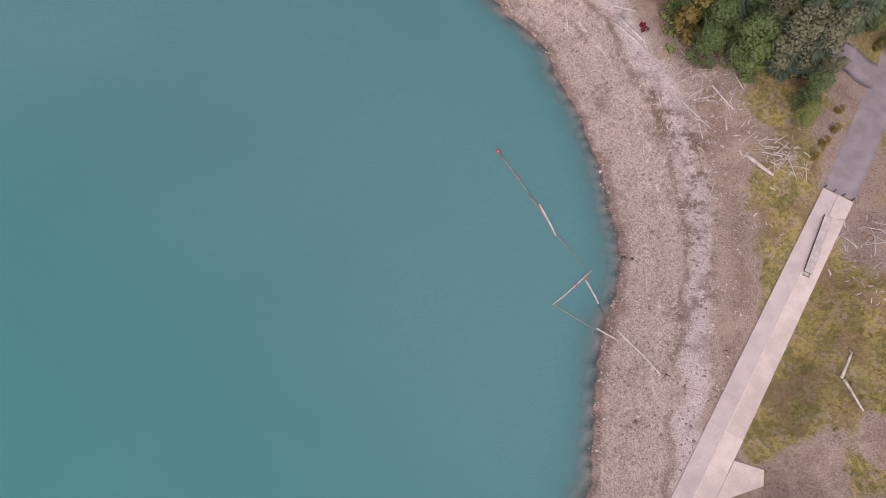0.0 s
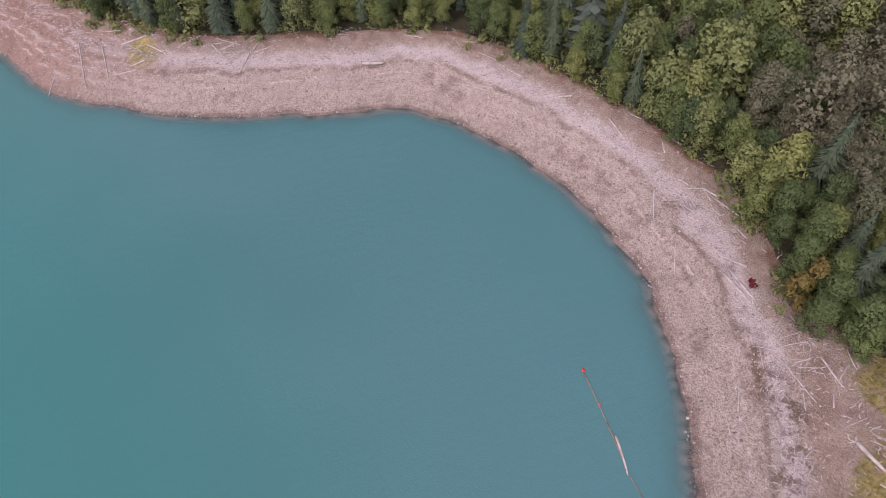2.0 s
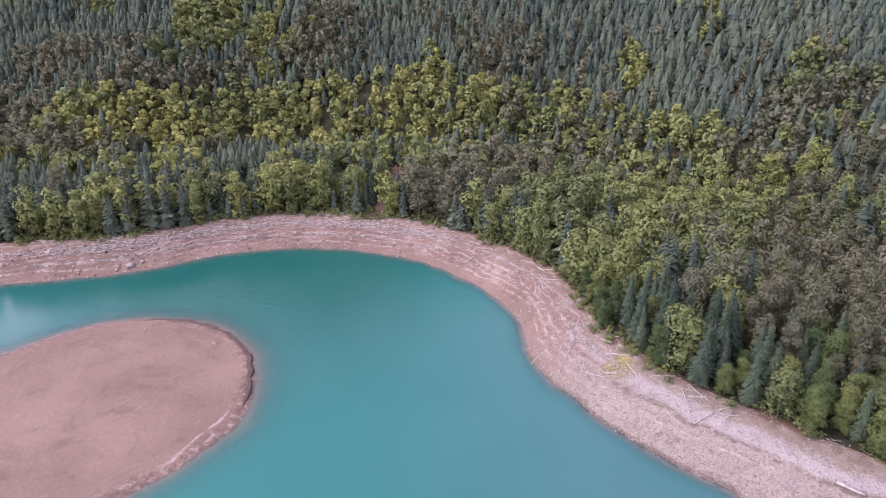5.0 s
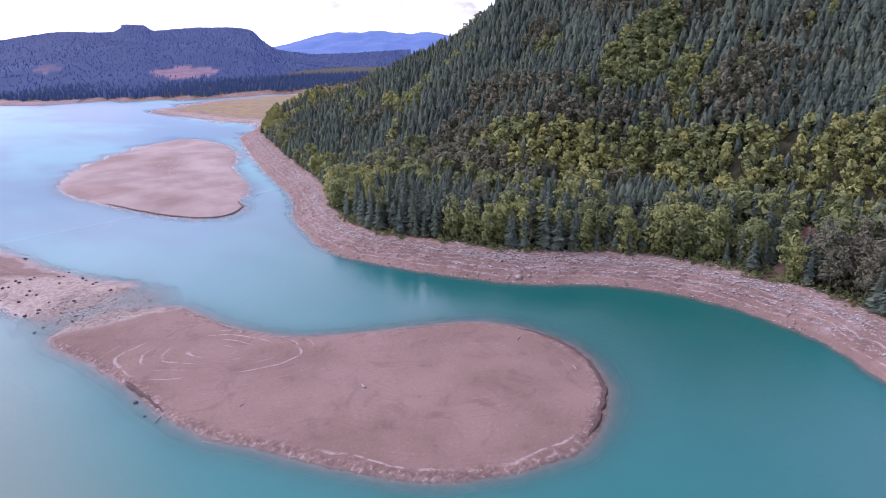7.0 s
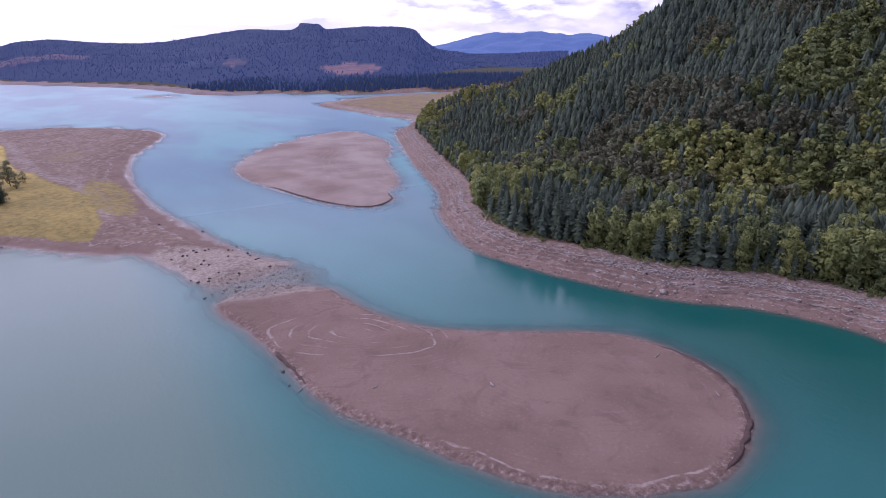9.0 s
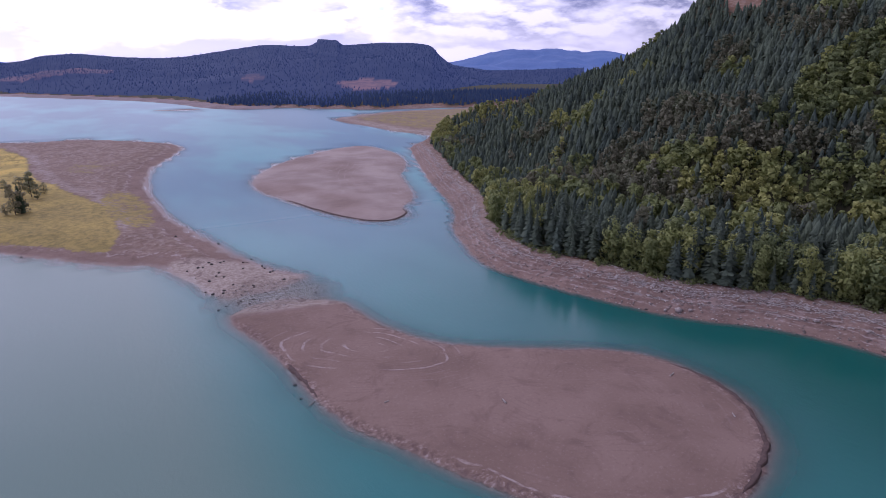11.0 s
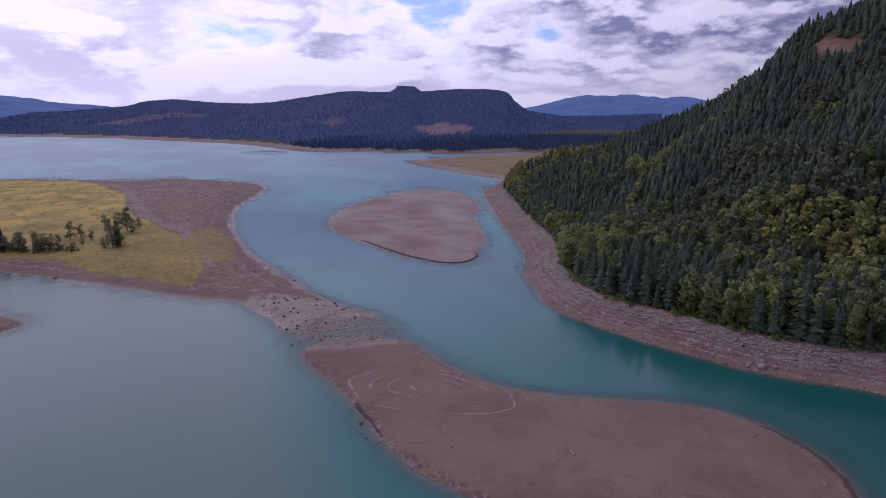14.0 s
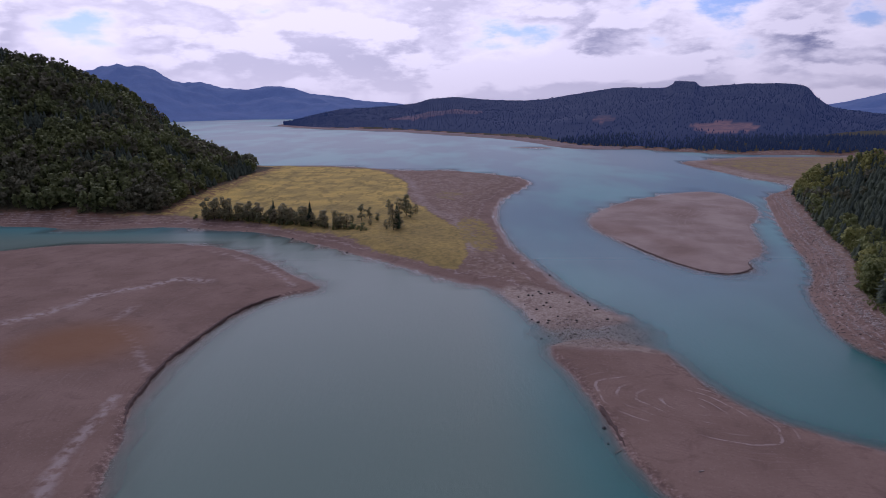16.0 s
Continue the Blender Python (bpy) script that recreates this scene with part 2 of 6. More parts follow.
    peb = n.mix(n.math("MULTIPLY", strand, 0.75), peb, (0.66, 0.57, 0.50))
    low = n.math("MULTIPLY", n.step(wander, 5.0, 1.5), n.step(n.noise(p, 0.35, 5.0, 0.7), 0.48, 0.60))
    peb = n.mix(n.math("MULTIPLY", low, 0.5), peb, (0.20, 0.15, 0.13))
    col = n.mix(gravel, mud, peb)
    # strand lines along the height
    lines = n.math("SINE", n.math("ADD", n.math("MULTIPLY", z, 4.6), n.math("ADD", n.math("MULTIPLY", n.noise(p, 0.045, 5.0), 14.0), n.math("MULTIPLY", mid, 4.0))))
    pale = n.math("MULTIPLY", n.step(lines, -0.55, -0.97), n.step(n.noise(p, 0.35, 4.0), 0.42, 0.58))
    lines = n.math("MULTIPLY", n.step(lines, 0.2, 0.95), n.step(n.noise(p, 0.5, 4.0), 0.45, 0.62))
    bank = n.math("MULTIPLY", n.math("MULTIPLY", n.step(z, 0.6, 1.8), mainland), n.math("SUBTRACT", 1.0, grass))
    col = n.mix(n.math("MULTIPLY", n.math("MULTIPLY", lines, bank), n.math("SUBTRACT", 0.68, n.math("MULTIPLY", gravel, 0.45))), col, (0.15, 0.10, 0.088))
    col = n.mix(n.math("MULTIPLY", n.math("MULTIPLY", pale, bank), n.math("SUBTRACT", 0.48, n.math("MULTIPLY", gravel, 0.28))), col, (0.56, 0.49, 0.48))
    blot = n.noise(p, 0.14, 6.0, 0.65)
    col = n.mix(n.math("MULTIPLY", n.math("MULTIPLY", n.step(blot, 0.53, 0.66), bank), 0.45), col, (0.16, 0.105, 0.088))
    col = n.mix(n.math("MULTIPLY", n.math("MULTIPLY", n.step(blot, 0.47, 0.36), bank), 0.35), col, (0.44, 0.36, 0.34))
    up = n.math("MULTIPLY", n.step(n.math("ADD", shore, n.math("MULTIPLY", n.math("SUBTRACT", mid, 0.5), 9.0)), 15.5, 20.5), n.math("SUBTRACT", 1.0, grass))
    col = n.mix(n.math("MULTIPLY", n.math("MULTIPLY", up, n.math("MAXIMUM", gravel, n.math("MULTIPLY", mainland, 0.6))), 0.75), col, n.mix(n.step(mid, 0.38, 0.68), (0.205, 0.135, 0.098), (0.40, 0.31, 0.245)))
    north = n.step(n.add("ShaderNodeSeparateXYZ", None, i0=p).outputs[1], 150.0, 250.0)
    cobble = n.mix(n.step(crumb, 0.42, 0.58), (0.46, 0.385, 0.330), (0.33, 0.262, 0.220))
    cobble = n.mix(n.math("MULTIPLY", n.step(blot, 0.54, 0.62), 0.75), cobble, (0.22, 0.16, 0.14))
    col = n.mix(n.attr("pale"), col, cobble)
    col = n.mix(n.math("MULTIPLY", n.math("MULTIPLY", n.attr("stain"), n.step(n.noise(p, 0.45, 5.0, 0.65), 0.42, 0.58)), 0.8), col, (0.135, 0.085, 0.058))
    turf = n.mix(n.step(mid, 0.36, 0.62), (0.235, 0.215, 0.080), (0.430, 0.350, 0.125))
    turf = n.mix(n.math("MULTIPLY", n.step(n.noise(p, 0.5, 5.0, 0.7), 0.50, 0.58), 0.8), turf, (0.36, 0.285, 0.21))
    turf = n.mix(n.math("MULTIPLY", n.step(n.noise(p, 1.3, 3.0, 0.6), 0.52, 0.44), 0.45), turf, (0.085, 0.090, 0.035))
    # meadow gold raised in the base colour for the sun patch on it
    lea = n.mix(n.step(n.noise(p, 0.035, 5.0), 0.36, 0.62), (0.44, 0.335, 0.105), (0.68, 0.500, 0.135))
    turf = n.mix(n.math("MULTIPLY", n.step(n.noise(p, 0.16, 4.0), 0.46, 0.66), 0.7), turf, (0.25, 0.175, 0.11))
    lea = n.mix(n.math("MULTIPLY", n.step(n.noise(p, 0.016, 5.0, 0.6), 0.48, 0.66), 0.35), lea, (0.245, 0.215, 0.090))
    lea = n.mix(n.math("MULTIPLY", n.step(grass, 0.95, 0.45), 0.8), lea, (0.255, 0.210, 0.105))
    lea = n.mix(n.math("MULTIPLY", n.step(n.noise(n.add("ShaderNodeMapping", None, Vector=p, Scale=(1.0, 0.35, 1.0)).outputs[0], 0.12, 5.0, 0.65), 0.50, 0.62), 0.55), lea, (0.20, 0.165, 0.055))
    # front mixed darker: partly greener grass, partly cloud shade painted in
    lea = n.mix(n.math("MULTIPLY", n.step(n.add("ShaderNodeSeparateXYZ", None, i0=p).outputs[1], 690.0, 500.0), 0.7), lea, n.mix(n.step(mid, 0.38, 0.62), (0.215, 0.180, 0.070), (0.40, 0.300, 0.105)))
    turf = n.mix(north, turf, lea)
    turf = n.mix(n.math("MULTIPLY", n.step(fine, 0.50, 0.68), 0.4), turf, (0.10, 0.11, 0.04))
    col = n.mix(n.step(n.math("ADD", grass, n.math("ADD", n.math("MULTIPLY", n.math("SUBTRACT", mid, 0.5), 1.1), n.math("MULTIPLY", n.math("SUBTRACT", n.noise(p, 0.07, 4.0), 0.5), 1.0))), 0.30, 0.74), col, turf)
    soil = n.mix(n.step(mid, 0.35, 0.7), (0.045, 0.050, 0.028), (0.090, 0.080, 0.046))
    col = n.mix(n.step(n.math("ADD", forest, n.math("MULTIPLY", n.math("SUBTRACT", mid, 0.5), 0.6)), 0.42, 0.6), col, soil)
    edge = n.math("MULTIPLY", n.step(forest, 0.02, 0.25), n.math("MULTIPLY", n.step(forest, 0.95, 0.5), n.step(blot, 0.42, 0.56)))
    col = n.mix(n.math("MULTIPLY", edge, 0.8), col, (0.205, 0.112, 0.072))
    wet = n.math("MULTIPLY", n.step(z, 0.42, 0.08), n.step(z, -0.25, 0.0))
    col = n.mix(n.math("MULTIPLY", wet, n.math("ADD", 0.10, n.math("MULTIPLY", n.math("MULTIPLY", gravel, n.math("SUBTRACT", 1.0, north)), 0.50))), col, (0.105, 0.062, 0.052))
    col = n.mix(n.math("MULTIPLY", n.math("MULTIPLY", n.step(z, 0.0, -0.2), n.math("SUBTRACT", 1.0, gravel)), 0.85), col, (0.40, 0.295, 0.270))
    col = n.mix(n.math("MULTIPLY", n.step(z, 0.05, -0.1), n.math("MULTIPLY", gravel, n.math("SUBTRACT", 1.0, north))), col, (0.085, 0.045, 0.040))
    rough = n.math("SUBTRACT", 0.92, n.math("MULTIPLY", wet, 0.5))
    h = n.math("ADD", n.math("MULTIPLY", fine, n.math("ADD", 0.30, n.math("MULTIPLY", gravel, 1.4))), n.math("MULTIPLY", mid, 1.2))
    finish(n, col, rough, h, 0.9, 0.40, extra={"Specular IOR Level": 0.3})
    return m


def water_mat():
    m, n = shader("lake_water")
    p = n.add("ShaderNodeTexCoord").outputs["Object"]
    cover = n.attr("cover")
    stretch = n.add("ShaderNodeMapping", None, Vector=p, Scale=(1.0, 0.45, 1.0)).outputs[0]
    big = n.noise(p, 0.006, 3.0)
    col = n.mix(n.step(big, 0.35, 0.65), (0.024, 0.180, 0.172), (0.038, 0.214, 0.210))
    north = n.add("ShaderNodeSeparateXYZ", None, i0=p).outputs[1]
    col = n.mix(n.step(north, 70.0, -30.0), col, n.mix(n.step(big, 0.35, 0.65), (0.046, 0.160, 0.165), (0.064, 0.186, 0.198)))
    # dark reflection of the wooded hill painted into the channel's base colour
    hill_mirror = n.math("MULTIPLY", n.step(n.add("ShaderNodeSeparateXYZ", None, i0=p).outputs[0], 110.0, 215.0), n.math("MULTIPLY", n.step(north, 10.0, 80.0), n.step(north, 420.0, 200.0)))
    col = n.mix(n.math("MULTIPLY", hill_mirror, 0.85), col, (0.010, 0.110, 0.090))
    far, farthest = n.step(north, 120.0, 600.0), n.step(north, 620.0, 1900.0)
    # blue of distance painted into the base colour of the far water
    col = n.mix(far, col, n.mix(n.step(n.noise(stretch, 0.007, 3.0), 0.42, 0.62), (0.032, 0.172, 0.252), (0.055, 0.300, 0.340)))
    col = n.mix(n.attr("silt"), col, (0.150, 0.240, 0.205))
    r = n.math("ADD", n.math("MULTIPLY", n.noise(stretch, 0.55, 3.0), 0.7), n.math("MULTIPLY", n.noise(p, 2.6, 2.0), 0.3))
    calm = n.math("ADD", 0.35, n.math("MULTIPLY", n.step(n.noise(p, 0.012, 3.0), 0.4, 0.62), 0.7))
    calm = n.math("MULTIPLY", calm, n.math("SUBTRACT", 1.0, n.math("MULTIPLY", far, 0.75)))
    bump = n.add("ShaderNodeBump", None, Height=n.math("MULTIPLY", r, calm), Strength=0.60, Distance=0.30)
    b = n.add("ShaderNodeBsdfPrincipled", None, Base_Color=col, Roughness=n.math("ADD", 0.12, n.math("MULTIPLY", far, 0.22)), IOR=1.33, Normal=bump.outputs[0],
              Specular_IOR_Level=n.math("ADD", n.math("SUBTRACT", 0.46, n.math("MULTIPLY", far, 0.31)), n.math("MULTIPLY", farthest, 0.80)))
    clear = n.add("ShaderNodeBsdfTransparent", None, Color=(0.90, 0.94, 0.93, 1))
    shine = n.add("ShaderNodeBsdfAnisotropic", None, Roughness=0.15)
    clear = n.add("ShaderNodeMixShader", None, i0=n.math("MULTIPLY", n.add("ShaderNodeFresnel", None, IOR=1.33).outputs[0], 0.45), i1=clear.outputs[0], i2=shine.outputs[0])
    mx = n.add("ShaderNodeMixShader", None, i0=cover, i1=clear.outputs[0], i2=b.outputs[0])
    n.add("ShaderNodeOutputMaterial", None, Surface=mx.outputs[0])
    return m


def hazed_mat(name, colour, haze_glow, emission):
    """Far wooded mountains; the haze of miles of air is painted in as emission."""
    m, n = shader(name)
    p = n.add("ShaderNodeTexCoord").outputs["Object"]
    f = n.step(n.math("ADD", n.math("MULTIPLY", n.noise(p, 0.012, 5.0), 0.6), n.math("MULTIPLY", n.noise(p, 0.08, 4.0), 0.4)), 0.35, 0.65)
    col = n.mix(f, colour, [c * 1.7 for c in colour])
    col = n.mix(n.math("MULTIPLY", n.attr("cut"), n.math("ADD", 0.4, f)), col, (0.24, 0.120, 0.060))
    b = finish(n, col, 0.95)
    b.inputs["Emission Color"].default_value = (*haze_glow, 1)
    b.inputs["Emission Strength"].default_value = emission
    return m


mat_ground, mat_water = ground_mat(), water_mat()
# the blue emission is painted haze; the woods themselves give no light
mat_mount = hazed_mat("hazed_mountain_woods", (0.007, 0.010, 0.011), (0.015, 0.039, 0.138), 1.08)
mat_mount_tree = hazed_mat("mountain_trees", (0.008, 0.012, 0.013), (0.015, 0.039, 0.136), 1.08)
# farthest ridges: haze painted in as blue base colour and strong emission
mat_far = hazed_mat("hazed_far_ridge", (0.03, 0.05, 0.08), (0.090, 0.160, 0.42), 1.0)


# ---- plan: shores, in metres ----
def smooth_line(pts, closed, step=4.0):
    """A rounded line through the given corners."""
    p = np.array(pts, float)
    n, out = len(p), []
    for i in range(n if closed else n - 1):
        g = (lambda j: p[j % n]) if closed else (lambda j: p[min(max(j, 0), n - 1)])
        a, b, c, d = g(i - 1), g(i), g(i + 1), g(i + 2)
        k = int(min(24, max(1, np.linalg.norm(c - b) // step)))
        for t in np.arange(k) / k:
            out.append(0.5 * (2 * b + (c - a) * t + (2 * a - 5 * b + 4 * c - d) * t * t + (3 * b - a - 3 * c + d) * t ** 3))
    if not closed:
        out.append(p[-1])
    return np.array(out)


SHORE_BAY = [(-520, 430), (-430, 230), (-330, 110), (-220, 45), (-120, 22), (-70, 26), (-42, 18), (-27, 4), (-19, -11), (-13, -23),
             (-9, -31), (-6, -39), (-2, -47), (3, -54), (10, -61), (19, -69), (34, -78), (50, -83), (66, -84.5), (85, -81.5),
             (101, -77), (112, -71), (118, -61), (128, -45), (138, -30), (151, -16), (171, -1), (183, 4), (205, 9.5), (225, 23)]
SHORE_CHANNEL = [(238, 38), (248, 53), (255, 72), (257, 96), (253, 121), (239, 146), (217, 173), (204, 201), (191, 236), (184, 269),
                 (190, 301), (208, 347), (237, 398), (277, 510), (322, 620), (352, 690), (385, 725), (429, 781), (411, 847), (401, 931),
                 (391, 1051), (455, 1108), (560, 1150), (760, 1160), (669, 1180), (560, 1200), (463, 1263), (375, 1349), (287, 1383)]
SHORE_FAR = [(218, 1599), (117, 1760), (-7, 1900), (-152, 2063), (-444, 2265), (-620, 2545), (-500, 2850), (-420, 3150), (-805, 3260),
             (-1014, 3200), (-1400, 3000), (-1500, 2600), (-1150, 2100), (-760, 1500), (-480, 1120), (-302, 1025)]
SHORE_MEADOW = [(-222, 1030), (-128, 1000), (-53, 955), (13, 958), (62, 921), (101, 874), (111, 810), (64, 680), (49, 582), (48, 530),
                (52, 458), (64, 395), (71, 358), (83, 322), (93, 304), (81, 294), (58, 289), (48, 293), (36, 332), (25, 359), (5, 371),
                (-20, 396), (-58, 434), (-96, 469), (-146, 511), (-192, 525), (-237, 538), (-302, 532), (-358, 545), (-420, 552),
                (-520, 570), (-640, 550), (-640, 480)]
LAKE = smooth_line(SHORE_BAY + SHORE_CHANNEL + SHORE_FAR + SHORE_MEADOW, True)
BAR = smooth_line([(52, 272), (74, 276), (95, 261), (98, 245), (101, 228), (109, 207), (121, 193), (140, 180), (167, 162), (178, 149),
                   (182, 132), (181, 116), (174, 103), (164, 92), (150, 85), (133, 81), (121, 84), (105, 92), (92, 103), (83, 117),
                   (76, 133), (69, 147), (63, 159), (58, 180), (56, 204), (54, 226), (50, 246), (47, 262)], True)
FLAT = smooth_line([(-73, 358), (-94, 384), (-134, 435), (-173, 465), (-210, 475), (-254, 476), (-293, 469), (-335, 445), (-400, 380),
                    (-380, 260), (-300, 160), (-220, 105), (-150, 90), (-108, 110), (-97, 140), (-99, 158), (-104, 176), (-108, 193),
                    (-113, 208), (-116, 226), (-117, 253), (-113, 287), (-106, 319), (-91, 344)], True)
ISLE = smooth_line([(132, 566), (151, 609), (187, 659), (253, 716), (306, 736), (318, 674), (302, 606), (276, 556), (262, 536), (244, 483),
                    (226, 440), (206, 417), (199, 396), (179, 384), (162, 397), (148, 431), (135, 485), (127, 529)], True)
SANDBAR = smooth_line([(138, 1390), (170, 1408), (215, 1395), (238, 1366), (200, 1362), (160, 1372)], True)
RIDGE_EAST = [(372, 690, 3), (401, 692, 24), (437, 670, 45), (487, 635, 55), (500, 598, 72), (524, 550, 97), (546, 514, 112), (560, 470, 146),
              (565, 440, 178), (592, 397, 200), (660, 313, 240), (739, 130, 265), (690, -122, 240), (520, -365, 190), (300, -520, 140)]
RIDGE_WEST = [(-285, 970, 2), (-320, 945, 18), (-390, 920, 66), (-425, 905, 104), (-460, 890, 128), (-520, 870, 158), (-590, 870, 166),
              (-800, 900, 170), (-1200, 950, 190)]


LEA = smooth_line([(-104, 945), (-62, 850), (-42, 770), (-33, 660), (-6, 575), (11, 510), (17, 470), (17, 425), (8, 391), (-22, 414), (-58, 452), (-84, 486), (-110, 502),
                   (-165, 536), (-242, 568), (-330, 590), (-330, 1000), (-200, 985)], True)
NECK = smooth_line([(33, 358), (51, 354), (69, 343), (80, 322), (90, 306), (92, 302), (81, 296), (58, 291), (47, 292), (37, 322)], True)
STAIN = smooth_line([(14.4, -80.7), (5.6, -76.4), (-3, -71), (-9, -62.3), (-14, -55), (-17.9, -49.2)], False, 2.0)
GULLY = smooth_line([(284, 84), (300, 82), (322, 83), (346, 88)], False, 4.0)
WASHES = [([(-225, 285), (-207, 305), (-200, 317), (-193, 342), (-175, 353), (-163, 370), (-141, 366)], 5.0, 0.9),
          ([(-163, 320), (-162, 295), (-142, 272), (-130, 253), (-121, 241)], 1.6, 0.6), ([(-123, 218), (-120, 193), (-118, 176), (-112, 150)], 3.2, 0.8),
          ([(-170, 449), (-138, 423), (-111, 394), (-90, 362)], 3.0, 0.7), ([(254, 533), (216, 511), (181, 480)], 5.0, 0.5), ([(240, 470), (205, 450)], 5.0, 0.5),
          ([(19, 437), (22, 474), (14, 516), (3, 567), (-13, 605), (-27, 683), (-42, 798), (-68, 900)], 7.0, 0.8)]


def to_line(x, y, line, closed=True, values=None):
    """Distance of points from a line, and the value carried along it at the nearest place."""
    a = line[:, :2]
    b = np.roll(a, -1, 0) if closed else a[1:]
    a = a if closed else a[:-1]
    best, val = np.full(x.shape, 1e18), np.zeros(x.shape)
    for i in range(len(a)):
        d = b[i] - a[i]
        t = np.clip(((x - a[i, 0]) * d[0] + (y - a[i, 1]) * d[1]) / max(d @ d, 1e-9), 0, 1)
        q = (x - a[i, 0] - t * d[0]) ** 2 + (y - a[i, 1] - t * d[1]) ** 2
        near = q < best
        best = np.where(near, q, best)
        if values is not None:
            val = np.where(near, values[i] + t * (values[i + 1] - values[i]), val)
    return np.sqrt(best), val


def inside(x, y, line):
    c = np.zeros(x.shape, bool)
    b = np.roll(line, -1, 0)
    for (x0, y0), (x1, y1) in zip(line, b):
        if y0 != y1:
            c ^= ((y0 > y) != (y1 > y)) & (x < (x1 - x0) * (y - y0) / (y1 - y0) + x0)
    return c


LATTICE = np.random.RandomState(4).rand(256, 256)


def vnoise(x, y, size, seed=0, octaves=3):
    """Smooth value noise from 0 to 1."""
    out, amp, tot = 0, 1.0, 0
    for o in range(octaves):
        u, v = x / size * 2 ** o + 17.3 * seed + 5 * o, y / size * 2 ** o + 9.1 * seed + 3 * o
        i, j = np.floor(u).astype(int), np.floor(v).astype(int)
        f, g = u - i, v - j
        f, g = f * f * (3 - 2 * f), g * g * (3 - 2 * g)
        L = lambda a, b: LATTICE[a % 256, b % 256]
        out = out + amp * ((L(i, j) * (1 - f) + L(i + 1, j) * f) * (1 - g) + (L(i, j + 1) * (1 - f) + L(i + 1, j + 1) * f) * g)
        tot, amp = tot + amp, amp * 0.5
    return out / tot


def ss(x, lo, hi):
    t = np.clip((x - lo) / (hi - lo), 0, 1)
    return t * t * (3 - 2 * t)


RAMP_A, RAMP_B = np.array((-25.6, -79.5)), np.array((-33.8, -10.0))    # the boat ramp's axis, head and foot


def terrain(x, y):
    """Height and ground cover at places of the plan."""
    x, y = np.asarray(x, float), np.asarray(y, float)
    dl, _ = to_line(x, y, LAKE)
    rag = 3.0 * (vnoise(x, y, 9.0, 1) - 0.5) + 1.3 * (vnoise(x, y, 3.0, 14, 2) - 0.5)
    d = np.where(inside(x, y, LAKE), -dl, dl) + rag * ss(np.hypot(x, y), 1500, 600)
    land = d > 0
    dn = d + (vnoise(x, y, 11.0, 1) - 0.5) * 4.0 * ss(d, 1, 8)
    meadow = ss(x, -330, -270) * ss(x, 150, 120) * ss(y, 270, 290) * ss(y, 1080, 1040) * land
    meadow_side = ss(x, 140, 110) * ss(y, 260, 285)
    south = ss(y, 0, -45) * ss(x, 14, -12)
    width = 20 + 15 * south + 8 * meadow + 14 * meadow * ss(x, -60, 20)
    distant = ss(y, 1100, 1300)
    top = 8.5 - 3.8 * meadow + 0.5 * south - 5.0 * distant
    z = top * (0.35 * np.clip(dn / width, 0, 1) + 0.65 * ss(dn, 0, width)) + 0.085 * np.clip(dn - width, 0, 140) * (1 - meadow)
    z = z + (0.9 * (vnoise(x, y, 8.0, 20) - 0.5) * ss(dn, 2, 8) + 0.45 * (vnoise(x, y, 4.0, 2) - 0.5) + 0.22 * (vnoise(x, y, 1.7, 15, 2) - 0.5)) * ss(dn, 0.3, 4)
    step_q = z * 0.85 + 0.7 * vnoise(x, y, 25.0, 16)
    ledge = (np.floor(step_q) + ss(step_q - np.floor(step_q), 0.3, 0.75) - 0.7 * vnoise(x, y, 25.0, 16)) / 0.85
    z = z + (ledge - z) * 0.42 * ss(dn, 0.5, 3) * ss(dn, width + 4, width - 2) * (1 - 0.5 * south)
    # hills
    for ridge, off, at in ((np.array(RIDGE_EAST, float), 105.0, (395, 700)), (np.array(RIDGE_WEST, float), 12.0, (-280, 980))):
        dr, zr = to_line(x, y, ridge, False, ridge[:, 2])
        o = off * np.clip((np.hypot(x - at[0], y - at[1]) - 50) / 300, 0, 1) + 8
        rise = np.clip(dn - o, 0, None)
        u = rise / (rise + dr + 1e-6)
        w = 1 if off > 50 else ss(x, -215, -300) * ss(y, 480, 560)
        fade = ss(dr, 1500, 700)
        z = z + np.clip(zr - z, 0, None) * u * w * fade * (0.9 + 0.2 * vnoise(x, y, 70.0, 5)) * np.where(land, 1, 0)
    z = np.where(d < 0, np.maximum((0.34 - 0.14 * meadow_side) * d, -9), z)
    flow, mainland = d * 0.9, np.where(land, 1.0, 0.0)
    dg, _ = to_line(x, y, LEA)
    dg = np.where(inside(x, y, LEA), dg, -dg) + 9 * (vnoise(x, y, 22.0, 41) - 0.5)
    grass = meadow * ss(dg, -4, 7)
    grass = np.maximum(grass, 0.66 * meadow * ss(np.hypot((x - 25) / 21, (y - 500) / 85), 1.1, 0.6))
    grass = np.maximum(grass, 0.45 * meadow * ss(np.hypot((x - 14) / 34, (y - 690) / 62), 1.1, 0.5) * ss(vnoise(x, y, 30.0, 40), 0.3, 0.55))
    hill_w = ss(x, -235, -280) * ss(y, 500, 560)
    forest = land * ss(dn, width + 1, width + 6) * (1 - meadow * (1 - hill_w))
    gravel_top = land * (1 - meadow) * ss(y, 60, 20) * ss(dn, 20, 23) * ss(dn, 34, 28)
    clearing = south * ss(x, 24, 14) * ss(y, -88, -84)
    clearing = np.maximum(clearing, ss(np.abs(x + 32 + (y + 80) * 0.12), 26, 20) * ss(y, -130, -118) * ss(x, -8, -13))
    forest = forest * (1 - clearing)
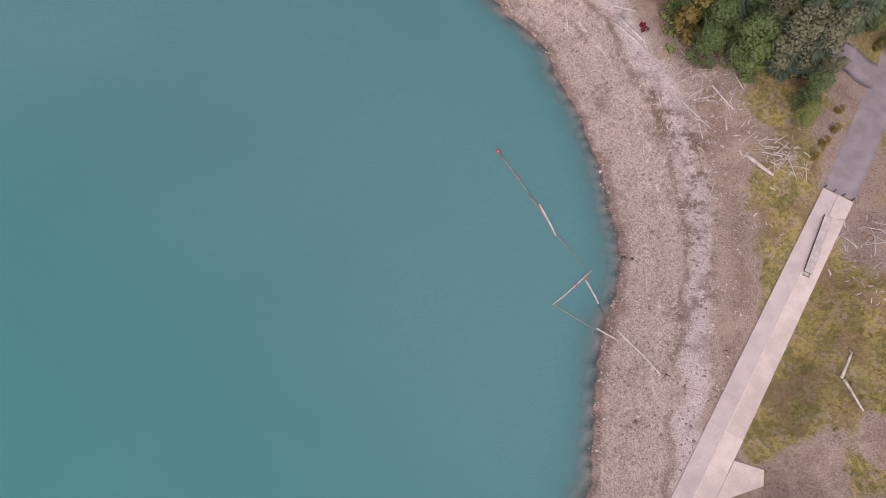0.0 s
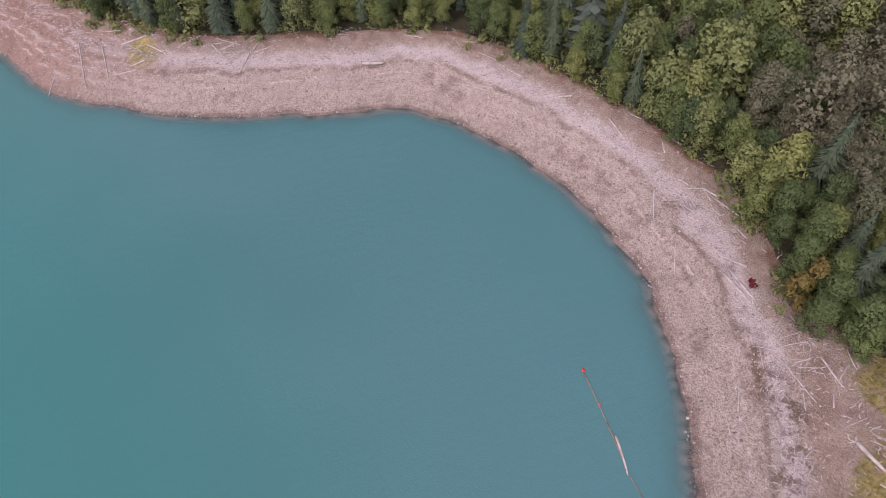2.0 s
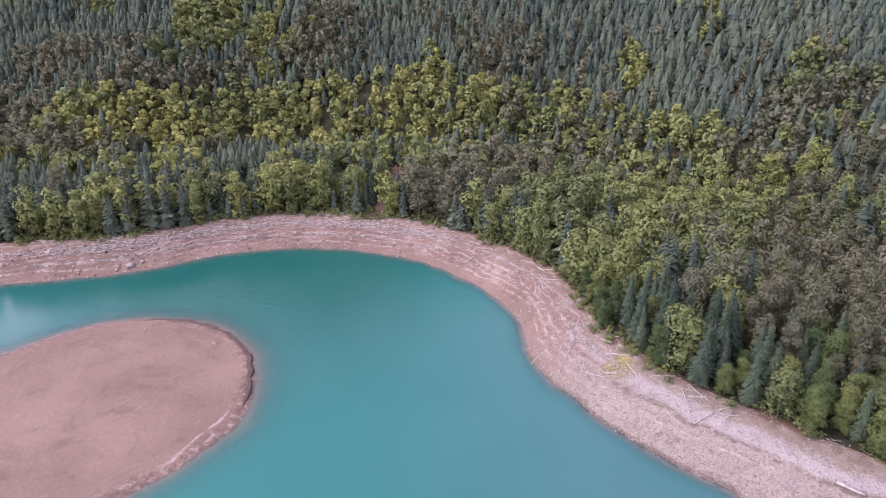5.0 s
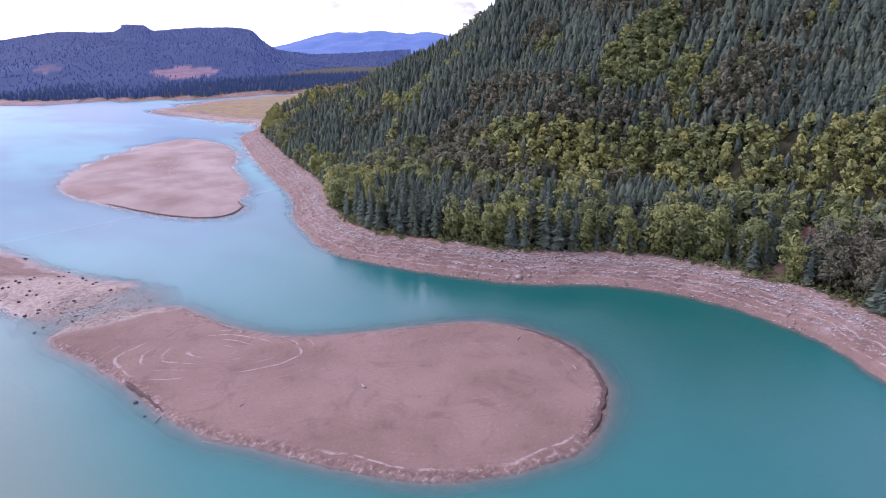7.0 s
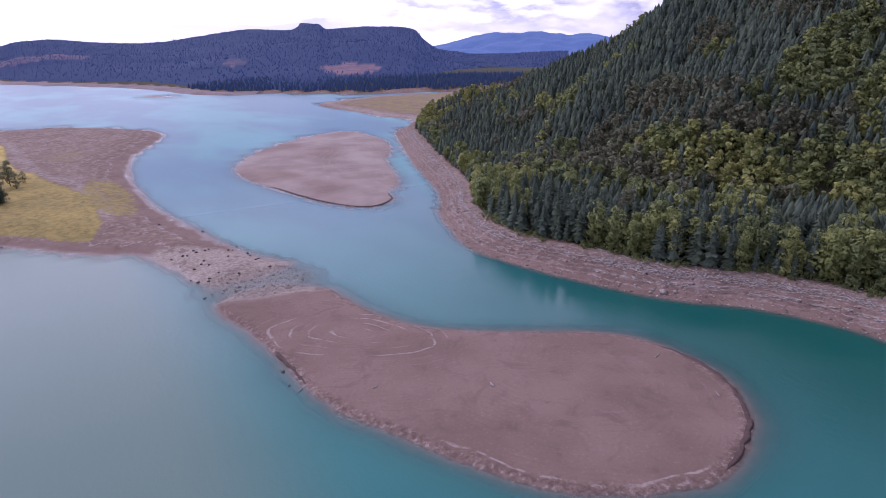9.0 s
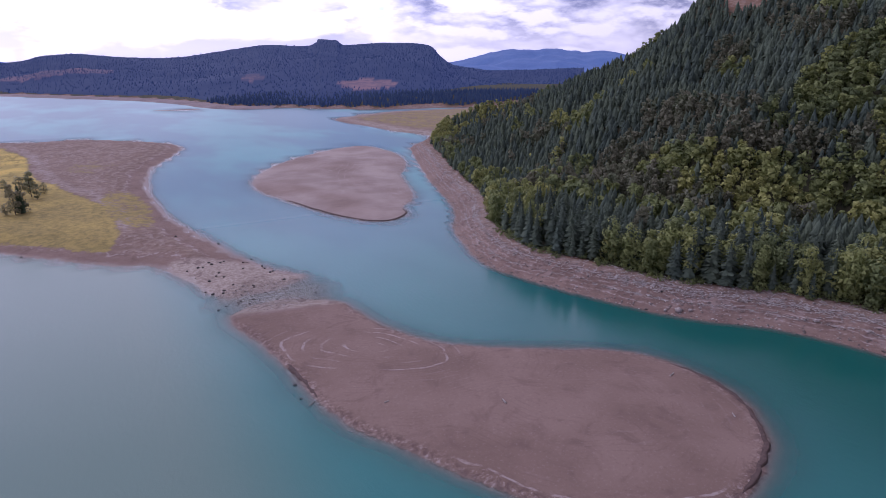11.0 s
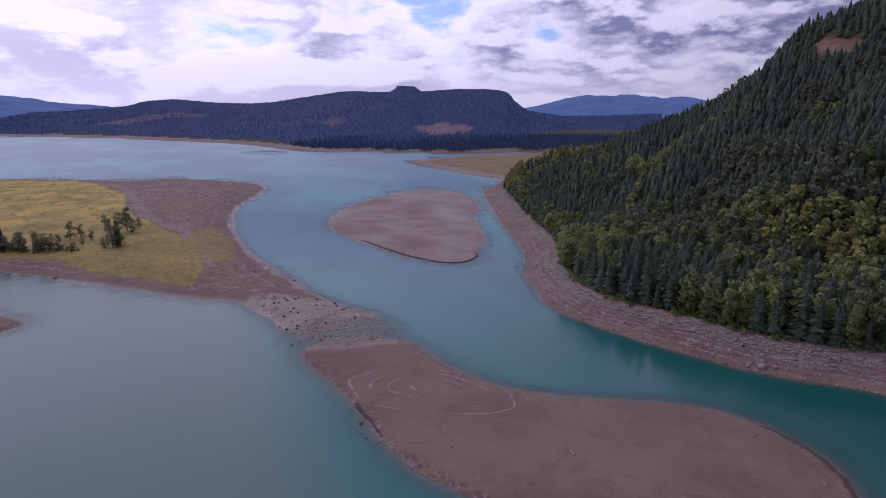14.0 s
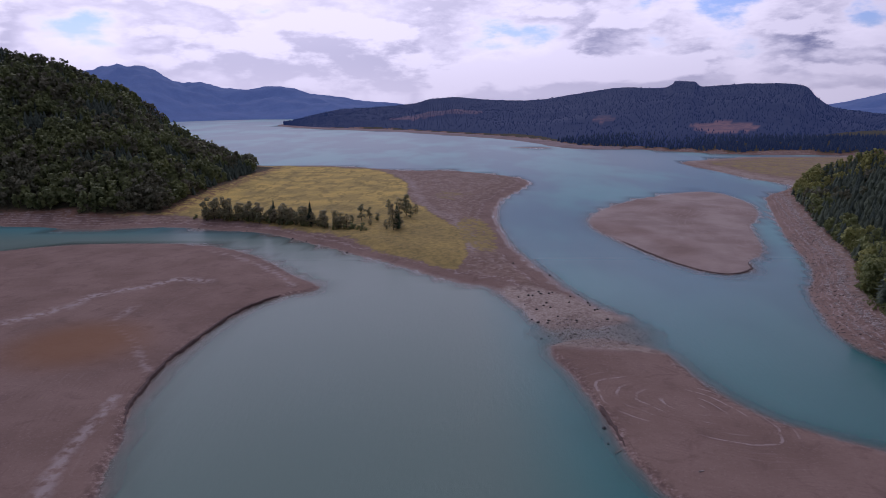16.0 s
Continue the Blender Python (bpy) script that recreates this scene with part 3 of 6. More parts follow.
    crag = ss(np.hypot((x - 531) / 16, (y - 388) / 27), 1.0, 0.6)
    forest = forest * (1 - crag)
    dg, _ = to_line(x, y, GULLY, False)
    gully = ss(dg, 7, 3.5)
    z, forest = z - 2.5 * ss(dg, 12, 2) * land, forest * (1 - gully)
    grass = np.maximum(grass, (0.25 + 0.75 * ss(vnoise(x, y, 16.0, 17), 0.38, 0.55)) * south * ss(dn, 19, 26) * (1 - forest) * ss(y, -6, -24))
    grass = np.maximum(grass, 0.75 * ss(np.hypot((x - 167) / 9, (y + 23) / 6) + 0.9 * (vnoise(x, y, 6.0, 47) - 0.5), 1.1, 0.5))
    grass = np.maximum(grass, 0.55 * gravel_top * ss(vnoise(x, y, 11.0, 45), 0.58, 0.70))
    far_flat = land * ss(x, 385, 415) * ss(y, 725, 765) * ss(y, 1200, 1160) * ss(x, 1500, 1200)
    z, forest = z * (1 - far_flat) + far_flat * np.minimum(z, 1.5 + 0.02 * dn), forest * (1 - far_flat)
    grass = np.maximum(grass, 0.55 * far_flat * ss(dn, 22, 45))
    gravel = land * (1 - meadow) * ss(y, 45, 5) * ss(x, 190, 150)
    for i, (line, rim, crown) in enumerate(((BAR, 0.75, 1.5), (FLAT, 0.9, 1.6), (ISLE, 0.5, 1.0), (SANDBAR, 0.4, 0.6))):
        s, _ = to_line(x, y, line)
        ins = inside(x, y, line)
        s = np.where(ins, s, -s) + rag * 0.7
        ins, s = s > 0, np.abs(s)
        sn = s
        h = rim * ss(sn, 0, 1.6) + crown * ss(sn, 0.5, 34) + 0.22 * (vnoise(x, y, 14.0, 6) - 0.5) * ss(s, 2, 12)
        h = np.where(ins, h, -0.13 * s)
        z = np.where(ins, np.maximum(z, h), np.where(land, z, np.maximum(z, h)))
        flow = np.where(ins, s, flow)
        forest, grass, gravel = (np.where(ins, 0, v) for v in (forest, grass, gravel))
        mainland = np.where(ins, 0, mainland)
        dn = np.where(ins, s, dn)
    su, sv = (x - 86) * 0.78 - (y - 208) * 0.62, (x - 86) * 0.62 + (y - 208) * 0.78
    flow = np.where(inside(x, y, BAR) & (y > 150), np.hypot(su / 1.7, sv) * 1.5 + 11 * vnoise(x, y, 24.0, 36), flow)
    bar_n = inside(x, y, BAR) * ss(np.hypot(su / 1.7, sv), 25, 19)
    bar_s = inside(x, y, BAR) * ss(dn, 9, 4) * ss(y, 150, 120) * ss(x, 160, 150)
    streak = np.maximum(bar_n, bar_s)
    streak = np.maximum(streak, 0.75 * inside(x, y, ISLE) * ss(x + 0.3 * y, 330, 380))
    rust = ss(np.hypot((x + 165) / 42, (y - 268) / 40), 1.0, 0.3) * inside(x, y, FLAT) * 0.8
    rust = np.maximum(rust, 0.6 * np.maximum(crag, gully))
    wash = np.zeros(x.shape)
    for line, wide, much in WASHES:
        dw, _ = to_line(x, y, smooth_line(line, False, 6.0), False)
        wash = np.maximum(wash, much * ss(dw + 3.0 * (vnoise(x, y, 8.0, 19) - 0.5), wide, 0.35 * wide))
    # the stony neck by the gap
    neck = ss(np.hypot((x - 72) / 1.5, (y - 284)), 27, 12)
    z = z + neck * (z > 0) * 0.5 * vnoise(x, y, 2.5, 8, 2)
    dk, _ = to_line(x, y, NECK)
    db, _ = to_line(x, y, np.array([(49, 274), (62, 269), (76, 267), (94, 263)], float), False)
    pale = np.maximum(ss(np.where(inside(x, y, NECK), dk, -dk) + 6 * (vnoise(x, y, 9.0, 42) - 0.5), -2, 3), ss(db + 4 * (vnoise(x, y, 7.0, 43) - 0.5), 7, 3.5)) * (z > 0)
    pale = np.maximum(pale, 0.9 * far_flat * ss(dn, 32, 16))
    # where the island's mud takes the painted sunlight, uneven by noise
    isle_sun = 0.9 * inside(x, y, ISLE) * (0.35 + 0.65 * ss(vnoise(x * 0.5 + 0.8 * y, y * 0.2 - x, 60.0, 46), 0.3, 0.7))
    ds, _ = to_line(x, y, STAIN, False)
    stain = ss(ds + 5 * (vnoise(x, y, 5.0, 44) - 0.5), 3.4, 0.8)
    gravel = np.maximum(gravel, neck)
    z = np.where((z < 0) & (neck > 0.2), np.maximum(z, -0.10 - 0.9 * (1 - neck)), z)
    # the ramp lies in the bank
    ax = RAMP_B - RAMP_A
    ln = np.hypot(*ax)
    t = ((x - RAMP_A[0]) * ax[0] + (y - RAMP_A[1]) * ax[1]) / ln
    off = np.abs((x - RAMP_A[0]) * ax[1] - (y - RAMP_A[1]) * ax[0]) / ln
    bed = np.clip(7.6 - 0.107 * t, -3, 8.2) - 0.25
    lo = 4.0 + 4.8 * ss(t, 44, 49) * ss(t, 63, 57)
    k = ss(off, lo + 5.0, lo) * ss(t, -60, -40) * ss(t, 82, 74)
    z = z * (1 - k) + bed * k
    return z, dict(grass=grass, gravel=gravel, forest=forest, shore=dn, flow=flow, land=land, streak=streak, rust=rust, mainland=mainland, wash=wash, pale=pale, stain=stain, isle_sun=isle_sun)


GROUND = {}


def survey(x, y):
    """Height and cover read from the finished ground sheet."""
    x, y = np.asarray(x, float), np.asarray(y, float)
    xs, ys = GROUND["xs"], GROUND["ys"]
    i = np.clip(np.searchsorted(xs, x) - 1, 0, len(xs) - 2)
    j = np.clip(np.searchsorted(ys, y) - 1, 0, len(ys) - 2)
    u, v = np.clip((x - xs[i]) / (xs[i + 1] - xs[i]), 0, 1), np.clip((y - ys[j]) / (ys[j + 1] - ys[j]), 0, 1)
    read = lambda g: (g[j, i] * (1 - u) + g[j, i + 1] * u) * (1 - v) + (g[j + 1, i] * (1 - u) + g[j + 1, i + 1] * u) * v
    return read(GROUND["z"]), {k: read(GROUND[k]) for k in ("grass", "gravel", "forest", "shore", "land")}


def height(x, y):
    return float(survey(np.array([float(x)]), np.array([float(y)]))[0][0])


# ---- mesh helpers ----
def raw_mesh(name, verts, faces, mat, attrs=None, smooth=False, normals=None):
    """A mesh from arrays of vertices and of equal-sided faces."""
    me = bpy.data.meshes.new(name)
    verts, faces = np.asarray(verts, np.float32), np.asarray(faces, np.int32)
    k = faces.shape[1]
    me.vertices.add(len(verts))
    me.vertices.foreach_set("co", verts.ravel())
    me.loops.add(faces.size)
    me.loops.foreach_set("vertex_index", faces.ravel())
    me.polygons.add(len(faces))
    me.polygons.foreach_set("loop_start", np.arange(0, faces.size, k, dtype=np.int32))
    if smooth:
        me.polygons.foreach_set("use_smooth", np.ones(len(faces), bool))
    for key, v in (attrs or {}).items():
        me.attributes.new(key, "FLOAT", "POINT").data.foreach_set("value", np.asarray(v, np.float32).ravel())
    me.update(calc_edges=True)
    if normals is not None:
        me.normals_split_custom_set_from_vertices(np.asarray(normals, np.float32))
    if mat:
        me.materials.append(mat)
    return me


def part(name, bm, material, parent, label="", smooth=False):
    """One bmesh as one object under a thing."""
    me = bpy.data.meshes.new(name)
    bm.to_mesh(me)
    bm.free()
    if smooth:
        for f in me.polygons:
            f.use_smooth = True
    me.materials.append(material)
    ob = new(name, me)
    ob.parent = parent
    return tagged(ob, label)


def axis(lo, hi, fine_lo, fine_hi, step, grow, cap):
    a = list(np.arange(fine_lo, fine_hi + step, step))
    s, v = step, a[-1]
    while v < hi:
        s = min(s * grow, cap)
        v += s
        a.append(v)
    s, v = step, a[0]
    while v > lo:
        s = min(s * grow, cap)
        v -= s
        a.insert(0, v)
    return np.array(a)


def grid(xs, ys):
    gx, gy = np.meshgrid(xs, ys)
    i = np.arange(len(xs) * len(ys)).reshape(len(ys), len(xs))
    quads = np.stack([i[:-1, :-1], i[:-1, 1:], i[1:, 1:], i[1:, :-1]], -1).reshape(-1, 4)
    return gx.ravel(), gy.ravel(), quads


def build_ground():
    xs, ys = axis(-4900, 4900, -122, 262, 1.8, 1.052, 95), axis(-1500, 4900, -112, 310, 1.8, 1.036, 95)
    gx, gy, quads = grid(xs, ys)
    z, a = terrain(gx, gy)
    ob = new("ground", raw_mesh("ground", np.stack([gx, gy, z], 1), quads, mat_ground,
                                {k: a[k] for k in ("grass", "gravel", "forest", "shore", "flow", "streak", "rust", "mainland", "wash", "pale", "stain", "isle_sun")}, True))
    tagged(ob, "bare brown lake shore, mudflats, meadow and forest floor", "ground", kind="structure")
    GROUND.update(xs=xs, ys=ys, z=z.reshape(len(ys), len(xs)), **{k: np.asarray(a[k], float).reshape(len(ys), len(xs)) for k in ("grass", "gravel", "forest", "shore", "land")})
    gx, gy, quads = grid(axis(-4900, 4900, -40, 262, 1.7, 1.10, 200), axis(-1500, 4900, -92, 150, 1.7, 1.06, 200))
    z, _ = survey(gx, gy)
    cover = 1 - np.exp(np.minimum(z, 0) / 0.6)
    silt = ss(gx, 60, 10) * ss(gy, 20, 150) * ss(gy, 560, 480)
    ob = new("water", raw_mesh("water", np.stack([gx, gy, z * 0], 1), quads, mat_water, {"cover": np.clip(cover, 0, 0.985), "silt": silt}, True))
    tagged(ob, "calm milky turquoise reservoir water with faint ripples", "water", kind="structure")


build_ground()


# ---- far mountains ----
def mountain(name, crest, foot, mat, label, seed, rough=12.0, back=500.0, cuts=(), jag=0.14):
    """A ridge as a sheet from its foot over the crest and down behind."""
    c = smooth_line([p[:3] for p in crest], False, 14.0)
    f = smooth_line(foot, False, 14.0)
    # by azimuth, so that crest and foot face one another
    az = lambda q: np.arctan2(q[:, 0], q[:, 1])
    span = np.linspace(az(c)[0], az(c)[-1], 300)
    fo = np.argsort(az(f))
    cr = np.stack([np.interp(span, az(c), c[:, k]) for k in range(3)], 1)
    cr[:, 2] += (vnoise(cr[:, 0], cr[:, 1], 150.0, seed, 5) - 0.5) * jag * cr[:, 2]
    ft = np.stack([np.interp(span, az(f)[fo], f[fo][:, k]) for k in range(2)], 1)
    v = np.linspace(0, 1, 34)
    rows = []
    for t in v:
        xy = ft * (1 - t) + cr[:, :2] * t
        h = cr[:, 2] * (t ** 0.85)
        n = (vnoise(xy[:, 0], xy[:, 1], 260.0, seed, 4) - 0.5) * rough * 4 * math.sin(math.pi * min(t, 1) * 0.92)
        rows.append(np.column_stack([xy, h + n - 1.5 * (t == 0)]))
    out = cr.copy()
    out[:, :2] *= 1 + back / np.linalg.norm(cr[:, :2], axis=1)[:, None]
    out[:, 2] = 0
    rows.append(out)
    P = np.concatenate(rows)
    ang, rad = np.degrees(np.arctan2(P[:, 0], P[:, 1])), np.hypot(P[:, 0], P[:, 1])
    cut = np.zeros(len(P))
    for a0, a1, r0, r1, f in cuts:
        cut = np.maximum(cut, f * (np.hypot((ang - (a0 + a1) / 2) / (a1 - a0) * 2, (rad - (r0 + r1) / 2) / (r1 - r0) * 2) < 0.95 + 1.3 * (vnoise(P[:, 0], P[:, 1], 55.0, 3) - 0.5)))
    m, k = 300, len(rows)
    i = np.arange(m * k).reshape(k, m)
    q = np.stack([i[:-1, :-1], i[:-1, 1:], i[1:, 1:], i[1:, :-1]], -1).reshape(-1, 4)
    ob = new(name, raw_mesh(name, P, q, mat, {"cut": cut}, True))
    tagged(ob, label, "mountain", kind="structure")
    return np.stack(rows[:-1])


def polar(rows):
    """Ridge points from azimuth, elevation and range seen from the middle of the bay."""
    return [(r * math.sin(radians(a)), r * math.cos(radians(a)), 110 + r * math.tan(radians(e))) for a, e, r in rows]


KNOB = polar([(-13.9, -2.3, 2560), (-9.1, -1.2, 2750), (-3.2, -0.80, 2900), (-1.2, -0.34, 2900), (1.3, -0.20, 2900), (4.6, -0.40, 2900), (7.6, -0.33, 2900), (10.4, -0.06, 2900),
              (14.3, 0.5, 2800), (18.8, 0.6, 2700), (19.3, 1.08, 2700), (21.0, 1.06, 2700), (21.5, 0.62, 2700), (25.1, 0.88, 2700),
              (28.6, 0.68, 2700), (29.6, -0.1, 2700), (30.8, -0.9, 2700), (32.6, -1.2, 2700), (35.0, -1.4, 2700), (42.0, -1.2, 2700)])
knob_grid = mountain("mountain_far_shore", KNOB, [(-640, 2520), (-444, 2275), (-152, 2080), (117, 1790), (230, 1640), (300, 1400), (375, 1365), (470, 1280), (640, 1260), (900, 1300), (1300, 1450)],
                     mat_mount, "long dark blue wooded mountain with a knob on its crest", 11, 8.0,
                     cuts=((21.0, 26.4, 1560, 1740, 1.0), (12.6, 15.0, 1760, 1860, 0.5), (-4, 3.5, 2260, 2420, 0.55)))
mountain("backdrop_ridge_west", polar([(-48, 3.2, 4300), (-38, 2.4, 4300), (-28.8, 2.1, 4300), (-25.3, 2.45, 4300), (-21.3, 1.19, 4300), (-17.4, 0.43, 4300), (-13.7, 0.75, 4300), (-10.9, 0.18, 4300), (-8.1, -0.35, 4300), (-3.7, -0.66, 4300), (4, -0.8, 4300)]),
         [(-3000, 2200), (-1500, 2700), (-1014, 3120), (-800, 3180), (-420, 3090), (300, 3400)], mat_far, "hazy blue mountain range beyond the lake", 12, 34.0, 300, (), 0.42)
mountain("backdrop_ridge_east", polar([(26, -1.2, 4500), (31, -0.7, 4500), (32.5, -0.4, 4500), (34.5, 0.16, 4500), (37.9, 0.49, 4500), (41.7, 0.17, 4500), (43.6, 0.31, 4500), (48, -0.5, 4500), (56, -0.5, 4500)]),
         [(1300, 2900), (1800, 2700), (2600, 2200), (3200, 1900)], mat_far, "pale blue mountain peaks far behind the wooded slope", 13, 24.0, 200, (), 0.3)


def far_beach():
    """The thin pale strand under the far mountain."""
    i0, i1 = (int(np.argmin(np.hypot(*(LAKE - np.array(p)).T))) for p in ((375, 1349), (-500, 2850)))
    line = smooth_line([tuple(p) for p in LAKE[i0:i1 + 1:3]], False, 12.0)
    t = np.gradient(line, axis=0)
    t = t / np.hypot(t[:, 0], t[:, 1])[:, None]
    out = np.stack([-t[:, 1], t[:, 0]], 1)
    if inside(np.array([line[9, 0] + 20 * out[9, 0]]), np.array([line[9, 1] + 20 * out[9, 1]]), LAKE)[0] == 0:
        out = -out
    wob = 9 * (vnoise(line[:, 0], line[:, 1], 45.0, 37) - 0.5)
    rows = [np.column_stack([line + out * (d + wob)[:, None], np.full(len(line), h)]) for d, h in ((34, -0.6), (26, 0.8), (8, 2.4), (-14, 3.4), (-40, 2.0))]
    n = len(line)
    i = np.arange(n * 5).reshape(5, n)
    q = np.stack([i[:-1, :-1], i[:-1, 1:], i[1:, 1:], i[1:, :-1]], -1).reshape(-1, 4)
    tagged(new("far_beach", raw_mesh("far_beach", np.concatenate(rows), q, mat_strand, None, True)), "narrow pale brown strand under the far mountain", "beach", kind="structure")


mat_strand = plain_mat("far_strand", (0.20, 0.15, 0.15), (0.33, 0.26, 0.26), 0.02, 0.9)
far_beach()


# ---- trees ----
def strip_tris(acc, pts_l, pts_r):
    v, f = acc
    b = len(v)
    for l, r in zip(pts_l, pts_r):
        v.extend((l, r))
    for i in range(len(pts_l) - 1):
        f.append((b + 2 * i, b + 2 * i + 1, b + 2 * i + 3))
        f.append((b + 2 * i, b + 2 * i + 3, b + 2 * i + 2))


def tube(acc, path, radii, sides=6):
    """A tapered round limb along a path."""
    v, f = acc[:2]
    b = len(v)
    path = [Vector(p) for p in path]
    for k, (p, r) in enumerate(zip(path, radii)):
        d = (path[min(k + 1, len(path) - 1)] - path[max(k - 1, 0)]).normalized()
        s = d.orthogonal().normalized()
        c = d.cross(s)
        for i in range(sides):
            a = 2 * math.pi * i / sides
            v.append(tuple(p + r * (math.cos(a) * s + math.sin(a) * c)))
    for k in range(len(path) - 1):
        for i in range(sides):
            j = (i + 1) % sides
            p, q, r, s = b + k * sides + i, b + k * sides + j, b + (k + 1) * sides + j, b + (k + 1) * sides + i
            f.extend(((p, q, r), (p, r, s)))
    for k, base in ((0, b), (1, b + (len(path) - 1) * sides)):
        for i in range(1, sides - 1):
            f.append((base, base + i + 1, base + i) if k == 0 else (base, base + i, base + i + 1))


def conifer(rng, tall, wide, whorls, spokes, detail, low=0.08):
    """A fir: whorls of drooping boughs round a close inner core. detail 0: a fan a bough; 1: a folded bough; 2: with side boughs."""
    acc = ([], [], [])
    v, f, soft = acc

    def bough(a, r0, L, half, z, droop):
        c, s = math.cos(a), math.sin(a)
        at = lambda r, q, h: (c * r - s * q, s * r + c * q, h)
        b = len(v)
        tilt = Vector((c + rng.gauss(0, 0.4), s + rng.gauss(0, 0.4), 0.70 + rng.gauss(0, 0.4))).normalized()
        soft.extend([tuple(tilt)] * (3 if detail == 0 else 4))
        if detail == 0:
            v.extend((at(r0, 0, z + 0.25 * L), at(r0 + 0.9 * L, -half, z - droop), at(r0 + L, half, z - 0.8 * droop)))
            f.append((b, b + 1, b + 2))
            return
        v.extend((at(r0, 0, z + 0.15 * L), at(r0 + 0.55 * L, half, z - 0.75 * droop), at(r0 + L, 0, z - 0.8 * droop), at(r0 + 0.55 * L, -half, z - 0.75 * droop)))
        f.extend(((b, b + 2, b + 1), (b, b + 3, b + 2)))

    for z0, z1, r in ((low, 0.60, 0.52), (0.40, 0.95, 0.30)):
        b = len(v)
        for i in range(6):
            a = 1.047 * i + rng.uniform(-0.2, 0.2)
            q = r * wide * rng.uniform(0.75, 1.2)
            v.append((q * math.cos(a), q * math.sin(a), tall * z0 + rng.uniform(-0.4, 0.4)))
            soft.append((0.8 * math.cos(a), 0.8 * math.sin(a), 0.6))
        v.append((0, 0, tall * z1))
        soft.append((0, 0, 1))
        f.extend([(b + i, b + (i + 1) % 6, b + 6) for i in range(6)])
    for k in range(whorls):
        t = k / (whorls - 0.4)
        z = tall * (low + (0.985 - low) * t)
        reach = wide * (1 - t) ** 0.85 * (1 - 0.25 * max(0, 0.15 - t) / 0.15) * rng.uniform(0.82, 1.12) + 0.12
        n = max(4, round(spokes * (1 - 0.4 * t)))
        a0 = rng.random() * 6.28
        for i in range(n):
            a = a0 + 6.283 * i / n + rng.uniform(-0.3, 0.3)
            L = reach * rng.uniform(0.62, 1.22)
            zz = z + rng.uniform(-0.3, 0.3) * tall / whorls
            droop = L * rng.uniform(0.18, 0.55)
            bough(a, 0, L, L * (rng.uniform(0.06, 0.11) if detail == 2 else rng.uniform(0.17, 0.28)) + 0.06, zz, droop)
            if detail == 2 and L > 0.8:
                for side in (-1, 1):
                    bough(a + side * rng.uniform(0.25, 0.45), 0.35 * L, L * rng.uniform(0.4, 0.62), 0.06 * L + 0.04, zz - 0.30 * droop, 0.6 * droop)
    return acc


def rounded(acc):
    """The soft outward normals of a crown, none for its wood."""
    return np.array(acc[2] + [(0, 0, 0)] * (len(acc[0]) - len(acc[2])), np.float32)


def cone_fir(rng, tall, wide, tiers, rim, low=0.10):
    """A fir far off: ragged skirts of boughs, one over another."""
    acc = ([], [], [])
    v, f, soft = acc
    for k in range(tiers):
        t = k / tiers
        z0 = tall * (low + (0.92 - low) * t)
        r = wide * (1 - t) ** 0.75 * rng.uniform(0.88, 1.12) + 0.10
        z1 = min(tall, z0 + tall * 1.7 / tiers + 0.4)
        a0, b = rng.random() * 6.28, len(v)
        for i in range(rim):
            a = a0 + 6.283 * i / rim + rng.uniform(-0.16, 0.16)
            out = i % 2
            q = r * (rng.uniform(0.90, 1.30) if out else rng.uniform(0.45, 0.72))
            v.append((q * math.cos(a), q * math.sin(a), z0 - (0.26 if out else 0.02) * r + rng.uniform(-0.2, 0.2)))
            soft.append(tuple(Vector((math.cos(a) + rng.gauss(0, 0.2), math.sin(a) + rng.gauss(0, 0.35), 0.55 + rng.gauss(0, 0.4) - (0.0 if out else 0.45))).normalized()))
        v.append((rng.uniform(-0.1, 0.1), rng.uniform(-0.1, 0.1), z1))
        soft.append((0, 0, 1))
        f.extend([(b + i, b + (i + 1) % rim, b + rim) for i in range(rim)])
    return acc


